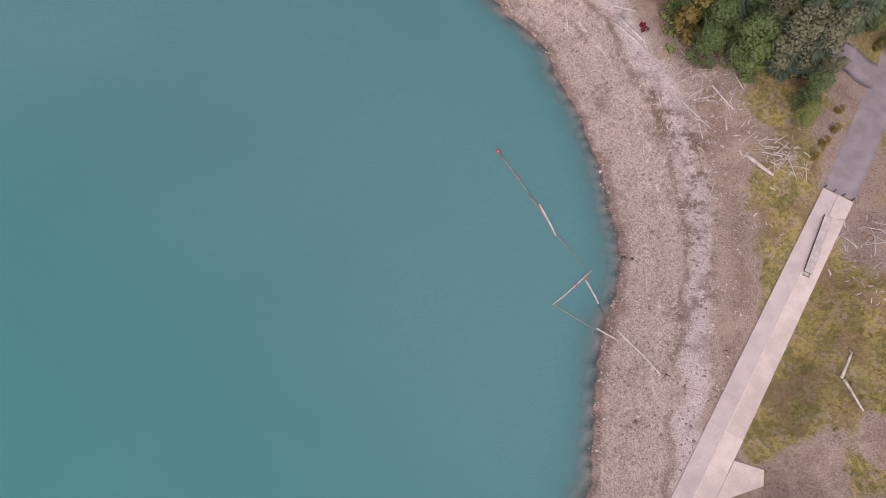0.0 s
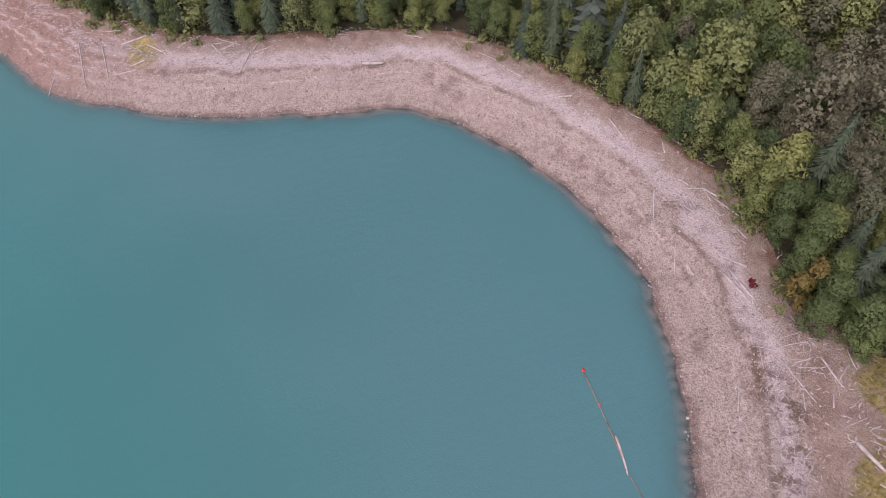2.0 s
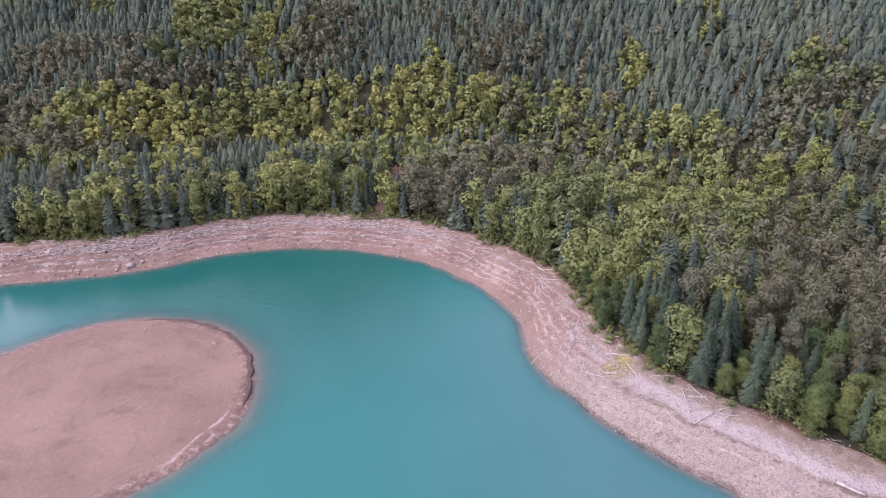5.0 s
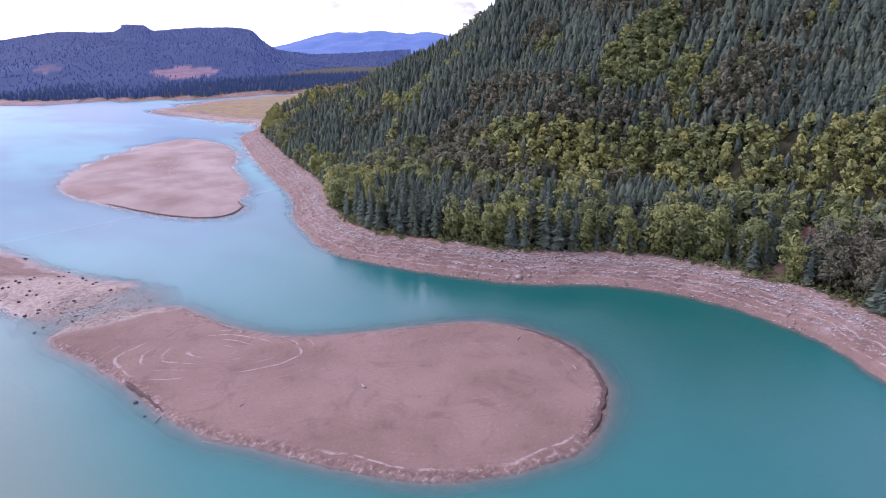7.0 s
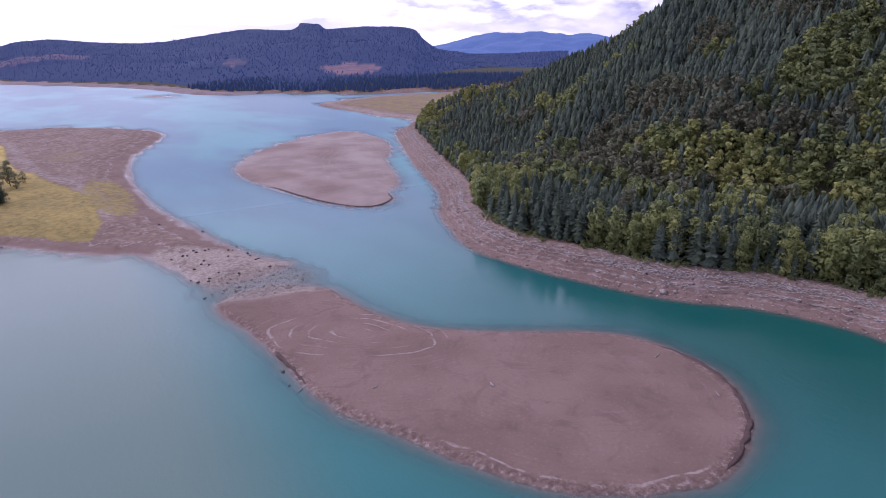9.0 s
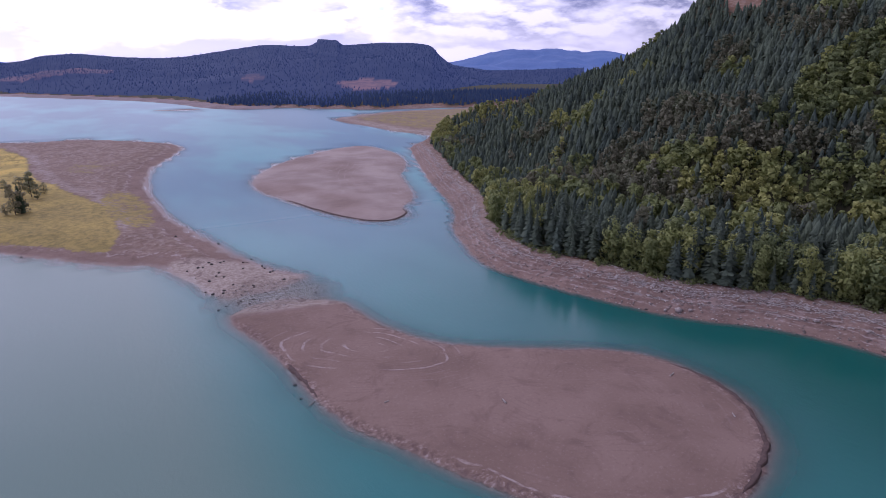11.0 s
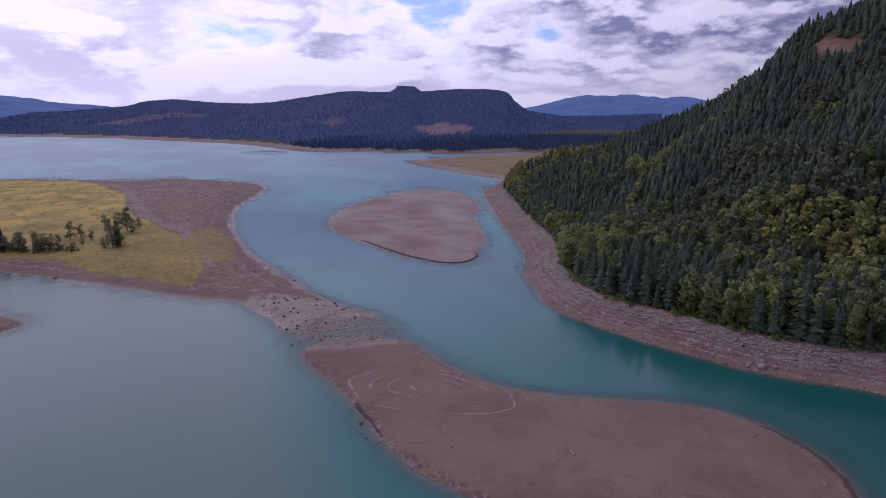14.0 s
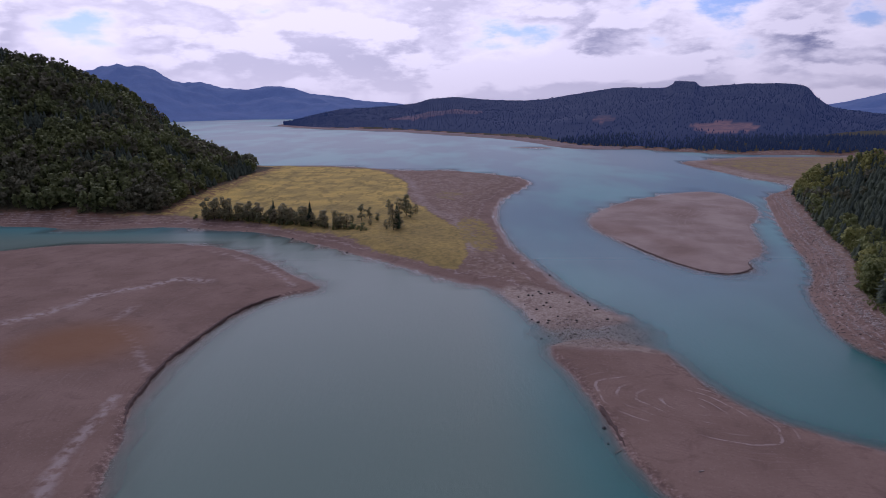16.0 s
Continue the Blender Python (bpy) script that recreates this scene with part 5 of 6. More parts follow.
# ---- low growth ----
def undergrowth():
    brush = [leaf_crown(rng, 3.2, 2.2, 6, 70, 0.55, 0.1)[0] for _ in range(4)]
    x, y, r = scatter(-225, -60, 470, 600, 3.6, 88)
    row_y = np.interp(x, (-215, -150, -80), (557, 540, 505))
    ok = (np.abs(y - row_y - 3) < 7) & (r.rand(len(x)) < 0.55)
    z, a = survey(x, y)
    sow("meadow_brush", brush, x[ok], y[ok], z[ok] - 0.2, r.uniform(0.6, 1.5, ok.sum()), r.rand(ok.sum()) * 0.6, mat_maple_many, "dull green brush under the row of trees", 89, "bushes")
    tuft = [leaf_crown(rng, 1.5, 1.5, 5, 60, 0.24, 0.12, True)[0] for _ in range(4)]
    x, y, r = scatter(-60, 300, -130, 330, 2.2, 91)
    z, a = survey(x, y)
    pick = vnoise(x, y, 14.0, 92)
    shelf = (a["shore"] > 19) & (x > 12) & (pick > 0.52)
    ok = ((a["forest"] > 0.12) & (pick > 0.36) | shelf) & (a["shore"] < 40) & (z > 4)
    tint = np.clip(r.rand(len(x)) * 0.45 + 0.3 * pick, 0, 1)
    sow("undergrowth", tuft, x[ok], y[ok], z[ok] - 0.15, r.uniform(0.5, 1.7, ok.sum()), tint[ok], mat_maple_many, "low yellow-green bushes along the forest edge", 93, "bushes")
    x, y, r = scatter(150, 330, -40, 130, 1.9, 97)
    ok = (np.hypot((x - 296) / 7, (y - 102) / 12) < 1) | (np.hypot((x - 277) / 6, (y + 3) / 5) < 1)
    z, a = survey(x, y)
    sow("yellow_brush", tuft, x[ok], y[ok], z[ok] - 0.15, r.uniform(0.45, 0.8, ok.sum()), r.rand(ok.sum()) * 0.7, mat_dry, "yellow autumn brush on the bare bank", 98, "bushes")
    x, y, r = scatter(-75, 24, -100, -18, 1.15, 94)
    z, a = survey(x, y)
    near_road = np.abs(x + 29.7 + (y + 45) * 0.118) < 4.6
    ok = (a["grass"] > 0.5) & (vnoise(x, y, 5.0, 95) > 0.42) & ~near_road & (a["forest"] < 0.5)
    tint = r.rand(len(x))
    blade = []
    for k in range(4):
        acc = ([], [])
        for i in range(9):
            a0 = rng.random() * 6.28
            px, py = rng.uniform(-0.35, 0.35), rng.uniform(-0.35, 0.35)
            L = rng.uniform(0.3, 0.6)
            strip_tris(acc, [(px, py, 0), (px + 0.3 * L * math.cos(a0), py + 0.3 * L * math.sin(a0), L)], [(px + 0.09, py, 0), (px + 0.3 * L * math.cos(a0) + 0.05, py + 0.3 * L * math.sin(a0), L)])
        blade.append(acc)
    sow("grass", blade, x[ok], y[ok], z[ok] - 0.05, r.uniform(0.6, 1.4, ok.sum()), tint[ok], mat_dry, "dry yellow-green grass tufts beside the ramp", 96, "grass")


mat_dry = leaf_mat("dry_grass", [(0.20, 0.19, 0.055), (0.33, 0.27, 0.075), (0.27, 0.18, 0.08), (0.16, 0.18, 0.05)], False)
undergrowth()


# ---- driftwood ----
def log_acc(r, length, rad, root=False, stubs=0):
    """A log: the stem, then its stubs and roots as pieces of their own."""
    acc = ([], [])
    bend = r.uniform(-0.03, 0.03) * length
    tube(acc, [(-length / 2, 0, 0), (-length / 4, bend * 0.6, 0.02), (length / 4, bend, 0), (length / 2, 0, 0.03)], (rad * 1.1, rad, rad * 0.85, rad * 0.55), 8)
    pieces = [("stem", acc)]
    for k in range(stubs):
        a, x = r.uniform(0, 3.14), r.uniform(-0.3, 0.4) * length
        L = r.uniform(0.4, 1.1)
        piece = ([], [])
        tube(piece, [(x, bend * 0.7, 0), (x + 0.3 * L, bend + L * math.cos(a), L * math.sin(a) * 0.6 + 0.1)], (rad * 0.35, rad * 0.12), 5)
        pieces.append(("branch_stub", piece))
    if root:
        for k in range(7):
            a, L = 6.28 * k / 7 + r.uniform(-0.2, 0.2), r.uniform(0.6, 1.3)
            piece = ([], [])
            tube(piece, [(-length / 2 + 0.1, 0, 0), (-length / 2 - 0.35, 0.5 * L * math.cos(a), 0.5 * L * math.sin(a)), (-length / 2 - 0.5, L * math.cos(a), L * math.sin(a))], (rad * 0.6, rad * 0.35, 0.04), 5)
            pieces.append(("root", piece))
    return pieces


def lay(name, pieces, x, y, turn, mat, label, group="", lift=0.0, category="log", z=None, pitch=None):
    if len(pieces) == 1:
        ob = new(name, raw_mesh(name, *pieces[0][1], mat))
    else:
        ob = new(name)
        for nm, acc in pieces:
            new(nm, raw_mesh(nm, *acc, mat)).parent = ob
    zz = height(x, y) if z is None else z
    if pitch is None:
        c, s = math.cos(radians(turn)), math.sin(radians(turn))
        pitch = -math.degrees(math.atan2(height(x + 2 * c, y + 2 * s) - height(x - 2 * c, y - 2 * s), 4)) if z is None else 0
    ob.matrix_world = Matrix.Translation((x, y, zz + lift)) @ Euler((0, radians(pitch), radians(turn))).to_matrix().to_4x4()
    return tagged(ob, label, category, group)


def driftwood():
    r = random.Random(17)
    # single logs measured on the beach
    for x0, y0, x1, y1, rad in ((173, -19.5, 170.5, -28.3, 0.25), (127.9, -68.2, 125, -73.1, 0.4), (52.9, -98.6, 43, -88.1, 0.22), (26, -88.4, 17.7, -85.9, 0.3), (25.7, -89.6, 17.6, -87.1, 0.26), (28.5, -91.2, 23.5, -91.9, 0.22),
                                (70.7, -101.9, 62, -99.7, 0.22), (156.7, -38.6, 146.1, -40, 0.2), (145.1, -40.2, 147.8, -45.8, 0.2), (147.4, -46.6, 146.2, -51.3, 0.16), (183, -10.8, 168.9, -5.6, 0.16), (176.9, -15.3, 165.8, -11.3, 0.14),
                                (174.8, 3.1, 181.6, -1.9, 0.13), (20.8, -89.9, 17.5, -86.1, 0.16), (7.5, -80.7, -1.4, -78.3, 0.14), (3.2, -85.6, -2.7, -83.9, 0.18), (-9.3, -77.1, -14.7, -75.7, 0.36), (-39.5, -49.6, -39, -54.6, 0.24),
                                (-39.9, -49.7, -44.3, -46.9, 0.24), (-5.3, -51.4, -7.9, -48.2, 0.12), (-6, -51.2, -8.9, -46.5, 0.12), (241, -13, 246, -7, 0.3), (245, 34, 248, 30, 0.35), (228, -9, 231, 3, 0.22),
                                (33, -84, 38, -89, 0.15), (100, -88, 108, -85, 0.17), (88, -96, 92, -94, 0.15), (4, -65, 8, -68, 0.12), (6, -69, 10, -74, 0.12)):
        L = math.hypot(x1 - x0, y1 - y0)
        lay("driftwood_log", log_acc(r, L, rad, rad > 0.3, 2), (x0 + x1) / 2, (y0 + y1) / 2, math.degrees(math.atan2(y1 - y0, x1 - x0)), mat_drift, "bleached grey driftwood log lying on the shore", "driftwood logs", rad * 0.6)
    # heaps of wood at the top of the beach
    for hx, hy, spread, count in ((150.4, -42.5, 3.6, 16), (47, -97, 4.0, 14), (36, -95, 4.0, 14), (-14, -79.5, 1.7, 24), (5, -84, 2.8, 24), (-31.6, -73.1, 2.0, 10), (-34.6, -76, 1.8, 10), (-5.8, -69, 0.9, 12), (90, -98, 4.0, 12), (110, -92, 4.0, 10)):
        for k in range(count):
            L, rad = r.uniform(1.3, 4.2), r.uniform(0.05, 0.13)
            lay("driftwood_log", log_acc(r, L, rad, r.random() < 0.1, r.randrange(2)), hx + r.gauss(0, spread * 1.3), hy + r.gauss(0, spread), r.uniform(0, 180), mat_drift, "bleached driftwood log in a tangled heap above the beach", "driftwood logs", rad + r.uniform(0, 0.3))
    # logs on the sandbar and spit
    for x, y, turn, L, rad in ((108.5, 148, 80, 2.6, 0.3), (172, 135, 20, 3.6, 0.22), (168, 107, 60, 2.2, 0.2), (55, 181, 30, 3.0, 0.35), (52, 190, 75, 2.0, 0.25), (76, 168, 10, 1.8, 0.2), (60, 160, 120, 2.0, 0.2)):
        lay("driftwood_log", log_acc(r, L, rad, False, 1), x, y, turn, mat_wetlog if x < 60 else mat_drift, "short weathered log stranded on the sandbar", "driftwood logs", rad * 0.7)
    # strewn along the strand lines
    line = LAKE[np.argmin(np.hypot(*(LAKE - (-6, -39)).T)):np.argmin(np.hypot(*(LAKE - (352, 690)).T))]
    made = 0
    while made < 105:
        i = r.randrange(3, len(line) // 3 if made % 2 else len(line) - 3)
        t = line[i + 2] - line[i - 2]
        t = t / np.hypot(*t)
        out = np.array((t[1], -t[0]))
        off = r.choice((9.6, 11.5, 13.5, 16.5, 18, 19, 20.5, 21.5, 23)) + r.uniform(-1.2, 1.2) + (10 if line[i][1] < -30 and line[i][0] < 25 and r.random() < 0.5 else 0)
        x, y = line[i] + out * off
        z0, a0 = survey(np.array([x]), np.array([y]))
        if z0[0] < 2.5 or a0["land"][0] == 0:
            continue
        L, rad = r.uniform(2.0, 5.0) * (1.8 if r.random() < 0.2 else 1.0), r.uniform(0.09, 0.24)
        lay("driftwood_log", log_acc(r, L, rad, r.random() < 0.12, r.randrange(3)), x, y, math.degrees(math.atan2(t[1], t[0])) + r.gauss(0, 20), mat_drift, "bleached grey driftwood log lying along the strand line", "driftwood logs", rad * 0.6)
        made += 1
    # sticks beyond counting
    q = np.random.RandomState(23)
    stick = []
    for k in range(5):
        w, h, b = 0.05 + 0.012 * k, 0.07, 0.10 * (k - 2)
        stick.append(([(-0.5, -w, 0), (-0.5, w, 0), (-0.5, 0, h), (0.05, b - w, 0), (0.05, b + w, 0), (0.05, b, h * 1.2), (0.5, 0, h * 0.4)],
                      [(0, 3, 5), (0, 5, 2), (1, 5, 4), (1, 2, 5), (3, 6, 5), (4, 5, 6), (0, 2, 1)]))
    n = 17000
    i = q.randint(3, len(line) - 3, n)
    i = np.where(q.rand(n) < 0.45, q.randint(3, len(line) // 2, n), i)
    t = line[i + 1] - line[i - 1]
    t = t / np.hypot(t[:, 0], t[:, 1])[:, None]
    off = np.where(q.rand(n) < 0.16, q.normal(9.0, 0.4, n), np.where(q.rand(n) < 0.62, q.normal(14.8, 1.3, n), q.uniform(15, 28, n)))
    bay = (line[i][:, 0] < 30) & (line[i][:, 1] < -25)
    off = np.where(bay & (q.rand(n) < 0.10), q.uniform(16, 42, n), off)
    slide = q.uniform(-3, 3, n)
    x, y = line[i][:, 0] + t[:, 1] * off + t[:, 0] * slide, line[i][:, 1] - t[:, 0] * off + t[:, 1] * slide
    for hx, hy, k in ((6, -84.5, 60), (-1, -86, 40), (-14, -80, 70), (-6, -69, 30), (-36, -67, 25), (-31.5, -72, 25), (-34, -76, 30), (141, -68, 80), (205, -6, 60), (152, -41, 80), (36, -95, 90), (47, -98, 80)):
        x, y = np.concatenate([x, hx + q.normal(0, 1.7, k)]), np.concatenate([y, hy + q.normal(0, 1.5, k)])
    z, a = survey(x, y)
    road = np.abs(x + 29.7 + (y + 45) * 0.118) < 3.8
    ok = (z > 1.5) & ~road & (a["forest"] < 0.9)
    sow("driftwood_sticks", stick, x[ok], y[ok], z[ok] + 0.06, q.uniform(0.35, 1.3, ok.sum()) * np.where(y[ok] > 40, 1.9, 1.0), q.rand(ok.sum()), mat_drift, "pale sticks and bark washed up on the strand lines", 24, "driftwood")


driftwood()


# ---- stones ----
def lump(r, squash=0.65, rough=0.25, rings=0):
    """A worn stone: a rounded, uneven solid."""
    bm = bmesh.new()
    bmesh.ops.create_icosphere(bm, subdivisions=1 + rings, radius=1.0)
    for v in bm.verts:
        v.co *= 1 + r.uniform(-rough, rough)
        v.co.z *= squash
    acc = ([tuple(v.co) for v in bm.verts], [tuple(v.index for v in f.verts) for f in bm.faces])
    bm.free()
    return acc


def stones():
    r = random.Random(3)
    octa = []
    for k in range(5):
        P = [(r.uniform(.7, 1.2), 0, 0), (0, r.uniform(.7, 1.2), 0), (-r.uniform(.7, 1.2), 0, 0), (0, -r.uniform(.7, 1.2), 0), (0.1, 0, r.uniform(.5, .8)), (0, 0, -0.4)]
        octa.append((P, [(0, 1, 4), (1, 2, 4), (2, 3, 4), (3, 0, 4), (1, 0, 5), (2, 1, 5), (3, 2, 5), (0, 3, 5)]))
    q = np.random.RandomState(12)
    line = LAKE[np.argmin(np.hypot(*(LAKE - (-19, -11)).T)):np.argmin(np.hypot(*(LAKE - (277, 510)).T))]
    near = len(line) * 0.36
    n = 17000
    i = np.where(q.rand(n) < 0.60, q.randint(2, int(near), n), q.randint(2, len(line) - 2, n))
    t = line[i + 1] - line[i - 1]
    t = t / np.hypot(t[:, 0], t[:, 1])[:, None]
    edge = q.rand(n) < 0.06
    off = np.where(edge, np.abs(q.normal(0, 1.0, n)) - 0.2, q.uniform(0, 22, n))
    slide = q.uniform(-3, 3, n)
    x, y = line[i][:, 0] + t[:, 1] * off + t[:, 0] * slide, line[i][:, 1] - t[:, 0] * off + t[:, 1] * slide
    z, a = survey(x, y)
    ok = (z > -0.3) & (z < 8)
    size = np.where(edge, q.gamma(2.0, 0.05, n), q.gamma(2.0, 0.05, n)) + 0.05
    size = size * np.where(y > 60, 2.6, 1.0)
    sow("shingle", octa, x[ok], y[ok], z[ok], np.minimum(size[ok], 0.9), q.rand(ok.sum()), mat_stone, "grey-brown stones and shingle strewn over the beach", 13, "stones")
    # the stony neck between meadow and sandbar
    n = 2600
    x, y = q.uniform(36, 106, n), q.uniform(262, 322, n)
    z, a = survey(x, y)
    ok = (z > -0.4) & (a["gravel"] > 0.4)
    sow("neck_stones", octa, x[ok], y[ok], z[ok], q.gamma(2.0, 0.12, ok.sum()) + 0.1, q.rand(ok.sum()), mat_stone, "pale stones on the neck of the spit", 14, "stones")
    for x, y, s, dark in ((45, 278, 0.9, 1), (49, 281, 0.7, 1), (59, 279, 0.8, 1), (64, 281, 0.6, 1), (71, 276, 0.7, 1), (51, 297, 0.8, 1), (90, 278, 0.7, 1), (46, 168, 0.75, 1), (54, 196, 0.9, 1), (51, 200, 0.6, 1),
                          (53, 186, 0.7, 1), (40, 284, 0.6, 1), (56, 284, 0.5, 1), (62, 277, 0.5, 1), (221, 174, 2.0, 0), (225, 171, 1.2, 0), (217, 178, 1.0, 0), (201, 207, 0.7, 0), (46, 410, 0.9, 1), (66, 384, 1.0, 1),
                          # the random 26 stand for dark root tufts on the neck, built as boulders
                          (-120, 492, 0.9, 1), (-107, 482, 0.8, 1), (-165, 521, 0.9, 1), (-70, 446, 0.9, 1), (-35, 412, 0.7, 1), (-210, 534, 0.9, 1), (-2, -50, 0.5, 1), (-3.4, -50.6, 0.4, 1), (224, 187, 0.8, 1), *((r.uniform(40, 82), r.uniform(297, 345), r.uniform(0.5, 1.0), 1) for k in range(26))):
        if height(x, y) < -0.6:
            continue
        a = lump(r, 0.7, 0.22)
        ob = new("boulder", raw_mesh("boulder", a[0], a[1], mat_darkstone if dark else mat_stone))
        ob.matrix_world = pose(x, y, max(height(x, y), -0.25) + 0.2 * s, 0, 0, r.uniform(0, 360)) @ Matrix.Diagonal((s, s * r.uniform(0.7, 1.0), s, 1))
        tagged(ob, "dark wet boulder lying on the muddy shore" if dark else "pale rounded boulder at the foot of the bank", "boulder", "boulders")


stones()


def cut_bank(line, start, end, tall, label):
    """The small crumbling cliff where the water has eaten into a mud bar."""
    i0, i1 = (int(np.argmin(np.hypot(*(line - np.array(p)).T))) for p in (start, end))
    idx = np.arange(i0, i1 + 1) if i1 > i0 else np.concatenate([np.arange(i0, len(line)), np.arange(0, i1 + 1)])
    pts = smooth_line([tuple(p) for p in line[idx]], False, 0.9)
    t = np.gradient(pts, axis=0)
    t = t / np.hypot(t[:, 0], t[:, 1])[:, None]
    out = np.stack([t[:, 1], -t[:, 0]], 1)
    if inside(np.array([pts[5, 0] + 2 * out[5, 0]]), np.array([pts[5, 1] + 2 * out[5, 1]]), line)[0]:
        out = -out
    n = len(pts)
    wob = 1.4 * (vnoise(pts[:, 0], pts[:, 1], 4.0, 33) - 0.5) + 0.7 * (vnoise(pts[:, 0], pts[:, 1], 1.3, 34, 2) - 0.5)
    fade = np.minimum(1, np.minimum(np.arange(n), np.arange(n)[::-1]) / 14)
    top = tall * fade * (0.65 + 0.7 * vnoise(pts[:, 0], pts[:, 1], 6.0, 35))
    rows = []
    for push, rise in ((0.55, -0.4), (0.35, 0.3), (0.12, 0.85), (-0.1, 1.0), (-1.6, 0.62)):
        z = np.where(rise < 0, rise, rise * top)
        rows.append(np.column_stack([pts + out * (push + wob - 0.5)[:, None], z]))
    i = np.arange(n * 5).reshape(5, n)
    q = np.stack([i[:-1, :-1], i[:-1, 1:], i[1:, 1:], i[1:, :-1]], -1).reshape(-1, 4)
    tagged(new("cut_bank", raw_mesh("cut_bank", np.concatenate(rows), q, mat_cutbank)), label, "bank", kind="structure")


cut_bank(BAR, (178, 149), (133, 81), 0.95, "dark crumbling mud edge of the sandbar")
cut_bank(BAR, (58, 180), (54, 226), 0.7, "dark crumbling mud edge of the sandbar")
cut_bank(FLAT, (-106, 200), (-88, 347), 1.25, "dark crumbling mud edge of the mud flat")
cut_bank(ISLE, (206, 417), (135, 485), 0.6, "low dark edge of the mud island")


# ---- boat ramp, road and landing float ----
def box_bm(bm, x0, x1, y0, y1, z0, z1, bevel=0.0):
    g = bmesh.ops.create_cube(bm, size=1.0)
    for v in g["verts"]:
        v.co = ((x0 + x1) / 2 + v.co.x * (x1 - x0), (y0 + y1) / 2 + v.co.y * (y1 - y0), (z0 + z1) / 2 + v.co.z * (z1 - z0))
    if bevel:
        es = list({e for v in g["verts"] for e in v.link_edges})
        bmesh.ops.bevel(bm, geom=es, offset=bevel, segments=1, affect="EDGES")
    return bm


def ramp():
    ax = RAMP_B - RAMP_A
    ln = float(np.hypot(*ax))
    turn = math.degrees(math.atan2(ax[1], ax[0]))
    slope = math.degrees(math.atan(0.107))
    frame_m = pose(RAMP_A[0], RAMP_A[1], 7.6) @ Euler((0, radians(slope), radians(turn))).to_matrix().to_4x4()
    root = tagged(new("boat_ramp"), "pale concrete boat ramp running down into the water", "boat ramp", kind="structure")
    root.matrix_world = frame_m
    piece = 5.8
    n = int(ln / piece)
    for lane in (0, 1):
        for k in range(n):
            x0 = k * piece
            w0, w1 = 2.75 + 0.35 * k / n, 0.03
            y0, y1 = (-w0, -w1) if lane else (w1, w0)
            part("panel", box_bm(bmesh.new(), x0 + 0.004, x0 + piece - 0.004, y0, y1, -0.35, -0.02 + (0.012 if lane else 0), 0.006), mat_worn if lane else mat_concrete, root)
    part("kerb", box_bm(bmesh.new(), 14, n * piece, -0.16, 0.10, -0.3, 0.03, 0.03), mat_concrete, root, "low concrete ridge between the two lanes")
    pad = bmesh.new()
    vs = [pad.verts.new(p) for z in (-0.4, -0.015) for p in ((50.0, 3.05, z), (49.6, 4.6, z), (48.9, 7.6, z), (51.2, 8.5, z), (57.5, 3.05, z))]
    pad.faces.new(vs[5:])
    pad.faces.new(vs[:5][::-1])
    for i in range(5):
        j = (i + 1) % 5
        pad.faces.new((vs[i], vs[j], vs[5 + j], vs[5 + i]))
    bmesh.ops.recalc_face_normals(pad, faces=pad.faces)
    part("apron", pad, mat_concrete, root, "concrete apron beside the ramp")
    # the float pulled up on the ramp
    dock = tagged(new("landing_float"), "long grey boarding float pulled up on the ramp", "dock")
    dock.matrix_world = frame_m @ pose(10.2, 0.35, 0, 0, 0, 4.5)
    for k in range(20):
        part("plank", box_bm(bmesh.new(), -5.6 + 0.56 * k, -5.6 + 0.56 * k + 0.545, -0.62, 0.62, 0.48, 0.53 + 0.004 * (k % 3), 0.006), mat_grey, dock)
    # the -y strip is black: shade along that side put into its colour
    for y in (-0.66, 0.66):
        part("fender", box_bm(bmesh.new(), -5.65, 5.65, y - 0.05, y + 0.05, 0.26, 0.50, 0.015), mat_black if y < 0 else mat_grey, dock, "rubbing strip")
    for x in (-4.6, -1.6, 1.6, 4.6):
        part("float", box_bm(bmesh.new(), x - 0.9, x + 0.9, -0.55, 0.55, -0.03, 0.47, 0.06), mat_black, dock, "black float block")
    for y in (-0.4, 0.4):
        h = ([], [])
        tube(h, [(5.6, y, 0.4), (6.1, y, 0.35), (6.3, y, 0.1)], (0.05, 0.05, 0.04), 6)
        ob = new("hinge", raw_mesh("hinge", h[0], h[1], mat_black))
        ob.parent = dock
    bar = ([], [])
    tube(bar, [(6.2, -0.6, 0.2), (6.2, 0.6, 0.2)], (0.04, 0.04), 6)
    ob = new("hinge_bar", raw_mesh("hinge_bar", bar[0], bar[1], mat_black))
    ob.parent = dock
    for y in (-2.55, -0.85, 0.75, 2.45):
        b = tagged(new("bollard"), "short black post at the head of the ramp", "bollard", "bollards")
        b.matrix_world = frame_m @ pose(-0.35, y, 0.0) @ pose(0, 0, 0, 0, -slope, 0)
        post = None
        for nm, z0, z1, rad, m in (("post", -0.2, 0.55, 0.11, mat_black), ("cap", 0.55, 0.6, 0.13, mat_black)):
            acc = ([], [])
            tube(acc, [(0, 0, z0), (0, 0, z1)], (rad, rad), 10)
            o = new(nm, raw_mesh(nm, acc[0], acc[1], m))
            o.parent = b if nm == "post" else post
            post = o if nm == "post" else post
    # asphalt road at the head
    def strip(name, pts, half, label):
        line = smooth_line(pts, False, 1.0)
        t = np.gradient(line, axis=0)
        t = t / np.hypot(t[:, 0], t[:, 1])[:, None]
        nrm = np.stack([t[:, 1], -t[:, 0]], 1)
        cols = np.linspace(-1, 1, 7)
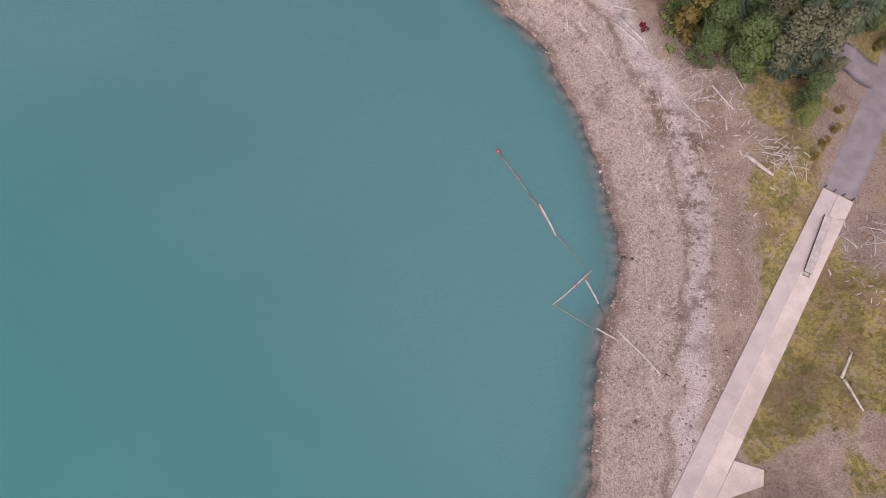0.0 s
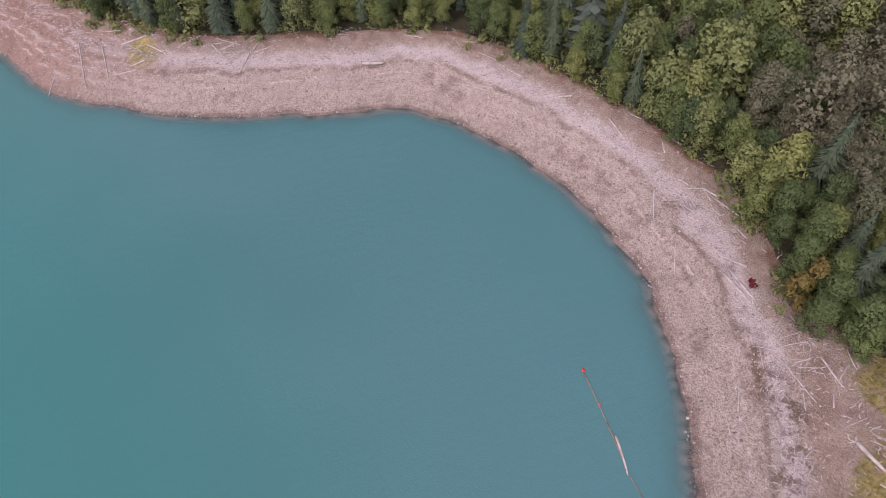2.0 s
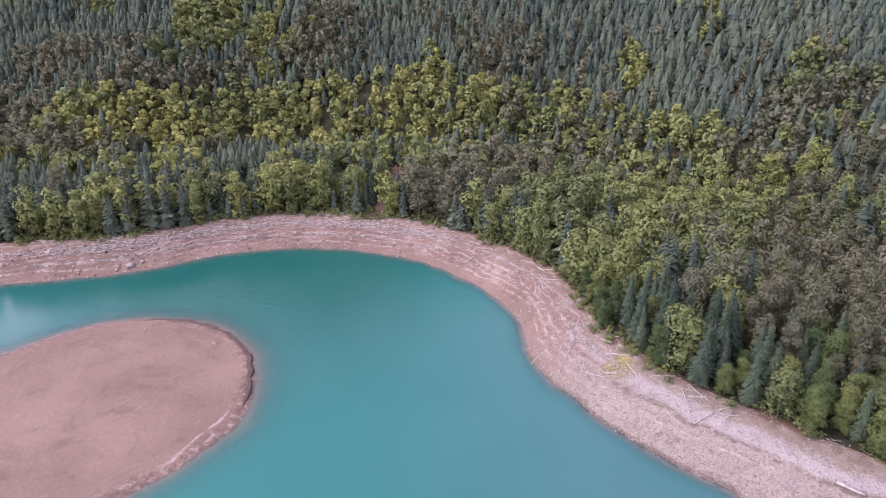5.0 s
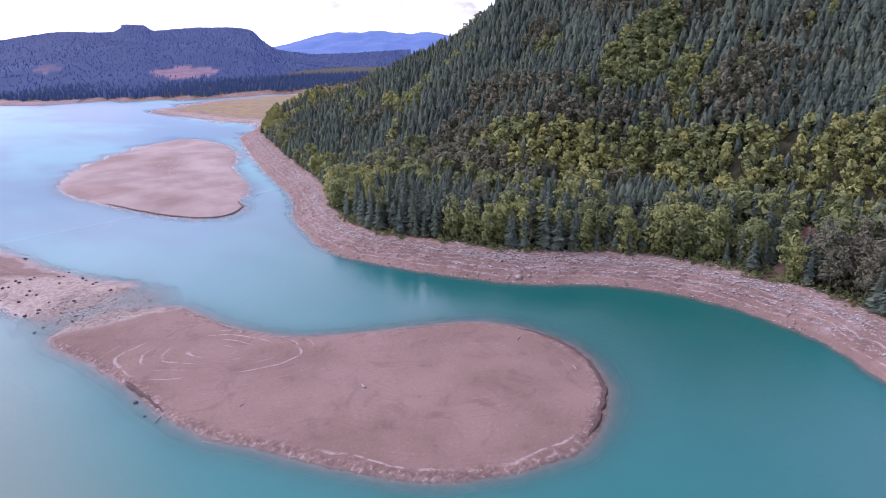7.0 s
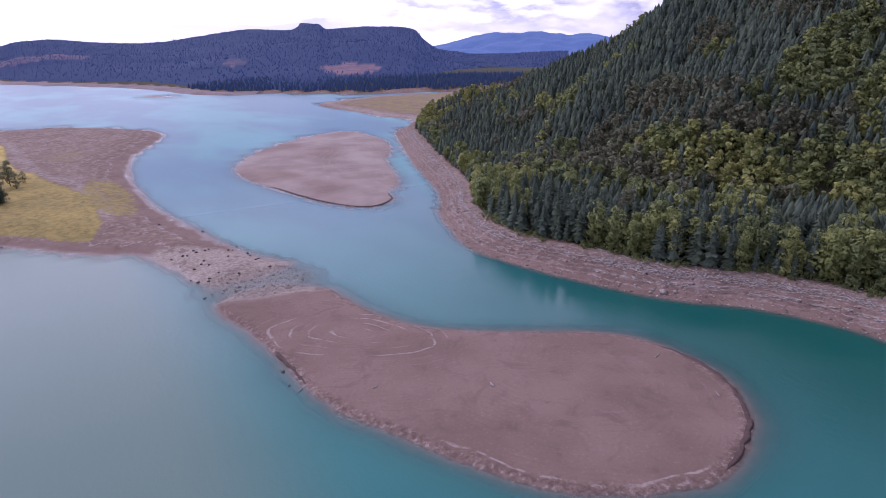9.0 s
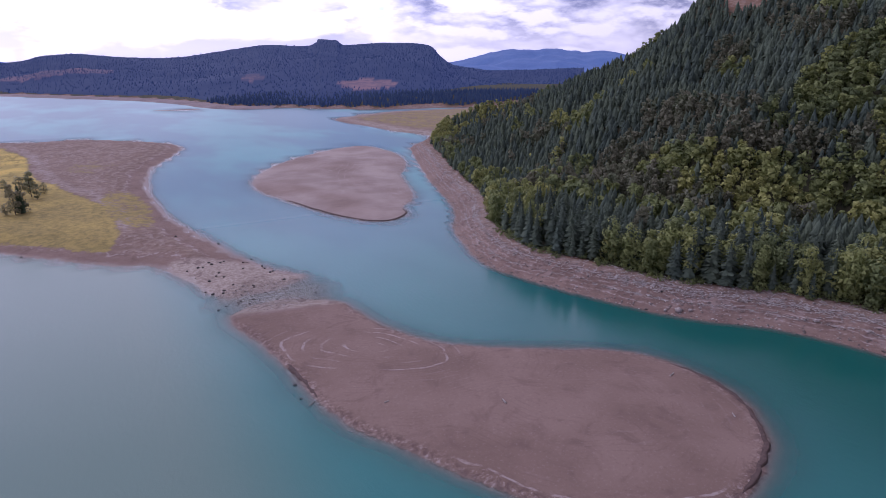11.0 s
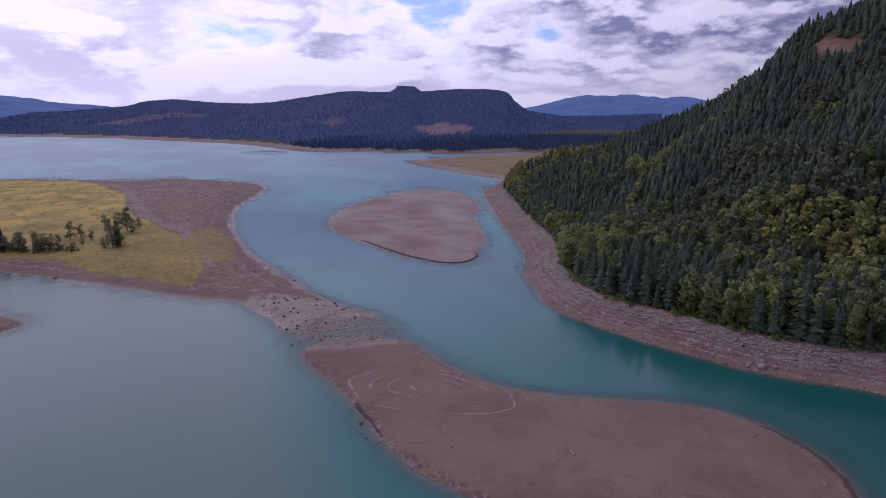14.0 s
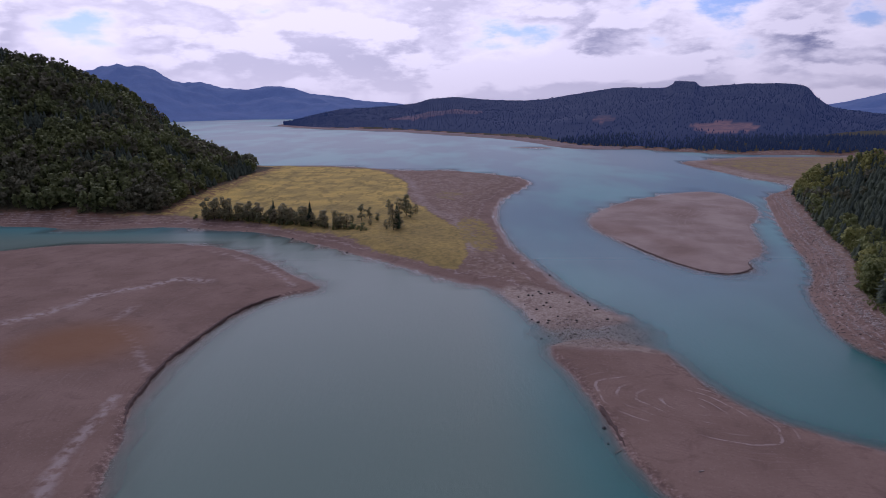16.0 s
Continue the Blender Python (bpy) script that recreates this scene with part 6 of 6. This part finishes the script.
        P = np.concatenate([np.column_stack([line + nrm * half * c]) for c in cols])
        z, _ = survey(P[:, 0], P[:, 1])
        m = len(line)
        z = np.repeat(np.maximum.reduce([z[i * m:(i + 1) * m] for i in range(7)])[None], 7, 0)
        z = (z + 0.06 - 0.05 * np.abs(cols)[:, None]).ravel()
        top = np.column_stack([P, z])
        low = top - (0, 0, 0.5)
        i = np.arange(7 * m).reshape(7, m)
        q = [np.stack([i[:-1, :-1], i[:-1, 1:], i[1:, 1:], i[1:, :-1]], -1).reshape(-1, 4)]
        for e in (0, 6):
            q.append(np.stack([i[e, :-1], i[e, 1:], i[e, 1:] + 7 * m, i[e, :-1] + 7 * m], -1))
        ob = new(name, raw_mesh(name, np.concatenate([top, low]), np.concatenate(q), mat_asphalt, None, True))
        tagged(ob, label, "road", kind="structure")
    strip("road", [(-25.6, -79.9), (-24.6, -88), (-23.2, -100), (-21.5, -114), (-18, -132)], 2.9, "grey asphalt road leading to the boat ramp")
    strip("road_branch", [(-22.5, -106.5), (-16, -105.2), (-9, -104.5), (4, -104.5)], 3.1, "grey asphalt side road behind the trees")


ramp()


# ---- log boom ----
def boom():
    r = random.Random(5)
    for x0, y0, x1, y1, rad, mat, lab in ((28.4, -53.7, 19.2, -50.1, 0.14, mat_wetlog, "dark wet boom log floating in a chain"), (19.0, -50.0, 12.2, -47.2, 0.17, mat_wetlog, "dark wet boom log floating in a chain"),
                                          (16.3, -49.5, 10.2, -46.1, 0.24, mat_drift, "pale boom log floating beside the chain"), (11.5, -46.6, 2.3, -43.9, 0.10, mat_wetlog, "thin dark boom log floating in a chain"),
                                          (1.2, -44.6, 3.2, -34.9, 0.14, mat_drift, "pale boom log lying across the chain"), (1.0, -42.2, -3.2, -39.9, 0.18, mat_drift, "pale boom log floating near the beach"),
                                          (-3.2, -39.9, -6.0, -38.4, 0.12, mat_wetlog, "dark wet boom log at the water's edge"), (3.1, -35.0, -4.8, -35.6, 0.10, mat_wetlog, "thin dark boom log floating slack")):
        L = math.hypot(x1 - x0, y1 - y0)
        lay("boom_log", log_acc(r, L, rad, False, 0), (x0 + x1) / 2, (y0 + y1) / 2, math.degrees(math.atan2(y1 - y0, x1 - x0)), mat, lab, "boom logs", 0.05, "log", 0.0, 0.0)
    for x0, y0, x1, y1, rad in ((-6.2, -38.3, -18, -35, 0.24), (-5.2, -36.0, -9.6, -36.3, 0.16)):
        L = math.hypot(x1 - x0, y1 - y0)
        lay("boom_log", log_acc(r, L, rad, False, 0), (x0 + x1) / 2, (y0 + y1) / 2, math.degrees(math.atan2(y1 - y0, x1 - x0)), mat_drift, "pale boom log stranded on the beach", "boom logs", rad)
    for x, y, s in ((29.0, -54.0, 0.42), (22.3, -51.6, 0.24), (2.0, -40.4, 0.24), (1.3, -42.6, 0.26)):
        b = tagged(new("buoy"), "round red plastic marker buoy on the boom", "buoy", "buoys")
        b.location = (x, y, 0.05)
        bm = bmesh.new()
        bmesh.ops.create_uvsphere(bm, u_segments=16, v_segments=10, radius=s)
        for v in bm.verts:
            v.co.z *= 0.85
        hull = part("float", bm, mat_red, b, smooth=True)
        acc = ([], [])
        tube(acc, [(0, 0, s * 0.7), (0, 0, s * 1.15)], (s * 0.2, s * 0.14), 8)
        o = new("eye", raw_mesh("eye", acc[0], acc[1], mat_black))
        o.parent = hull


boom()
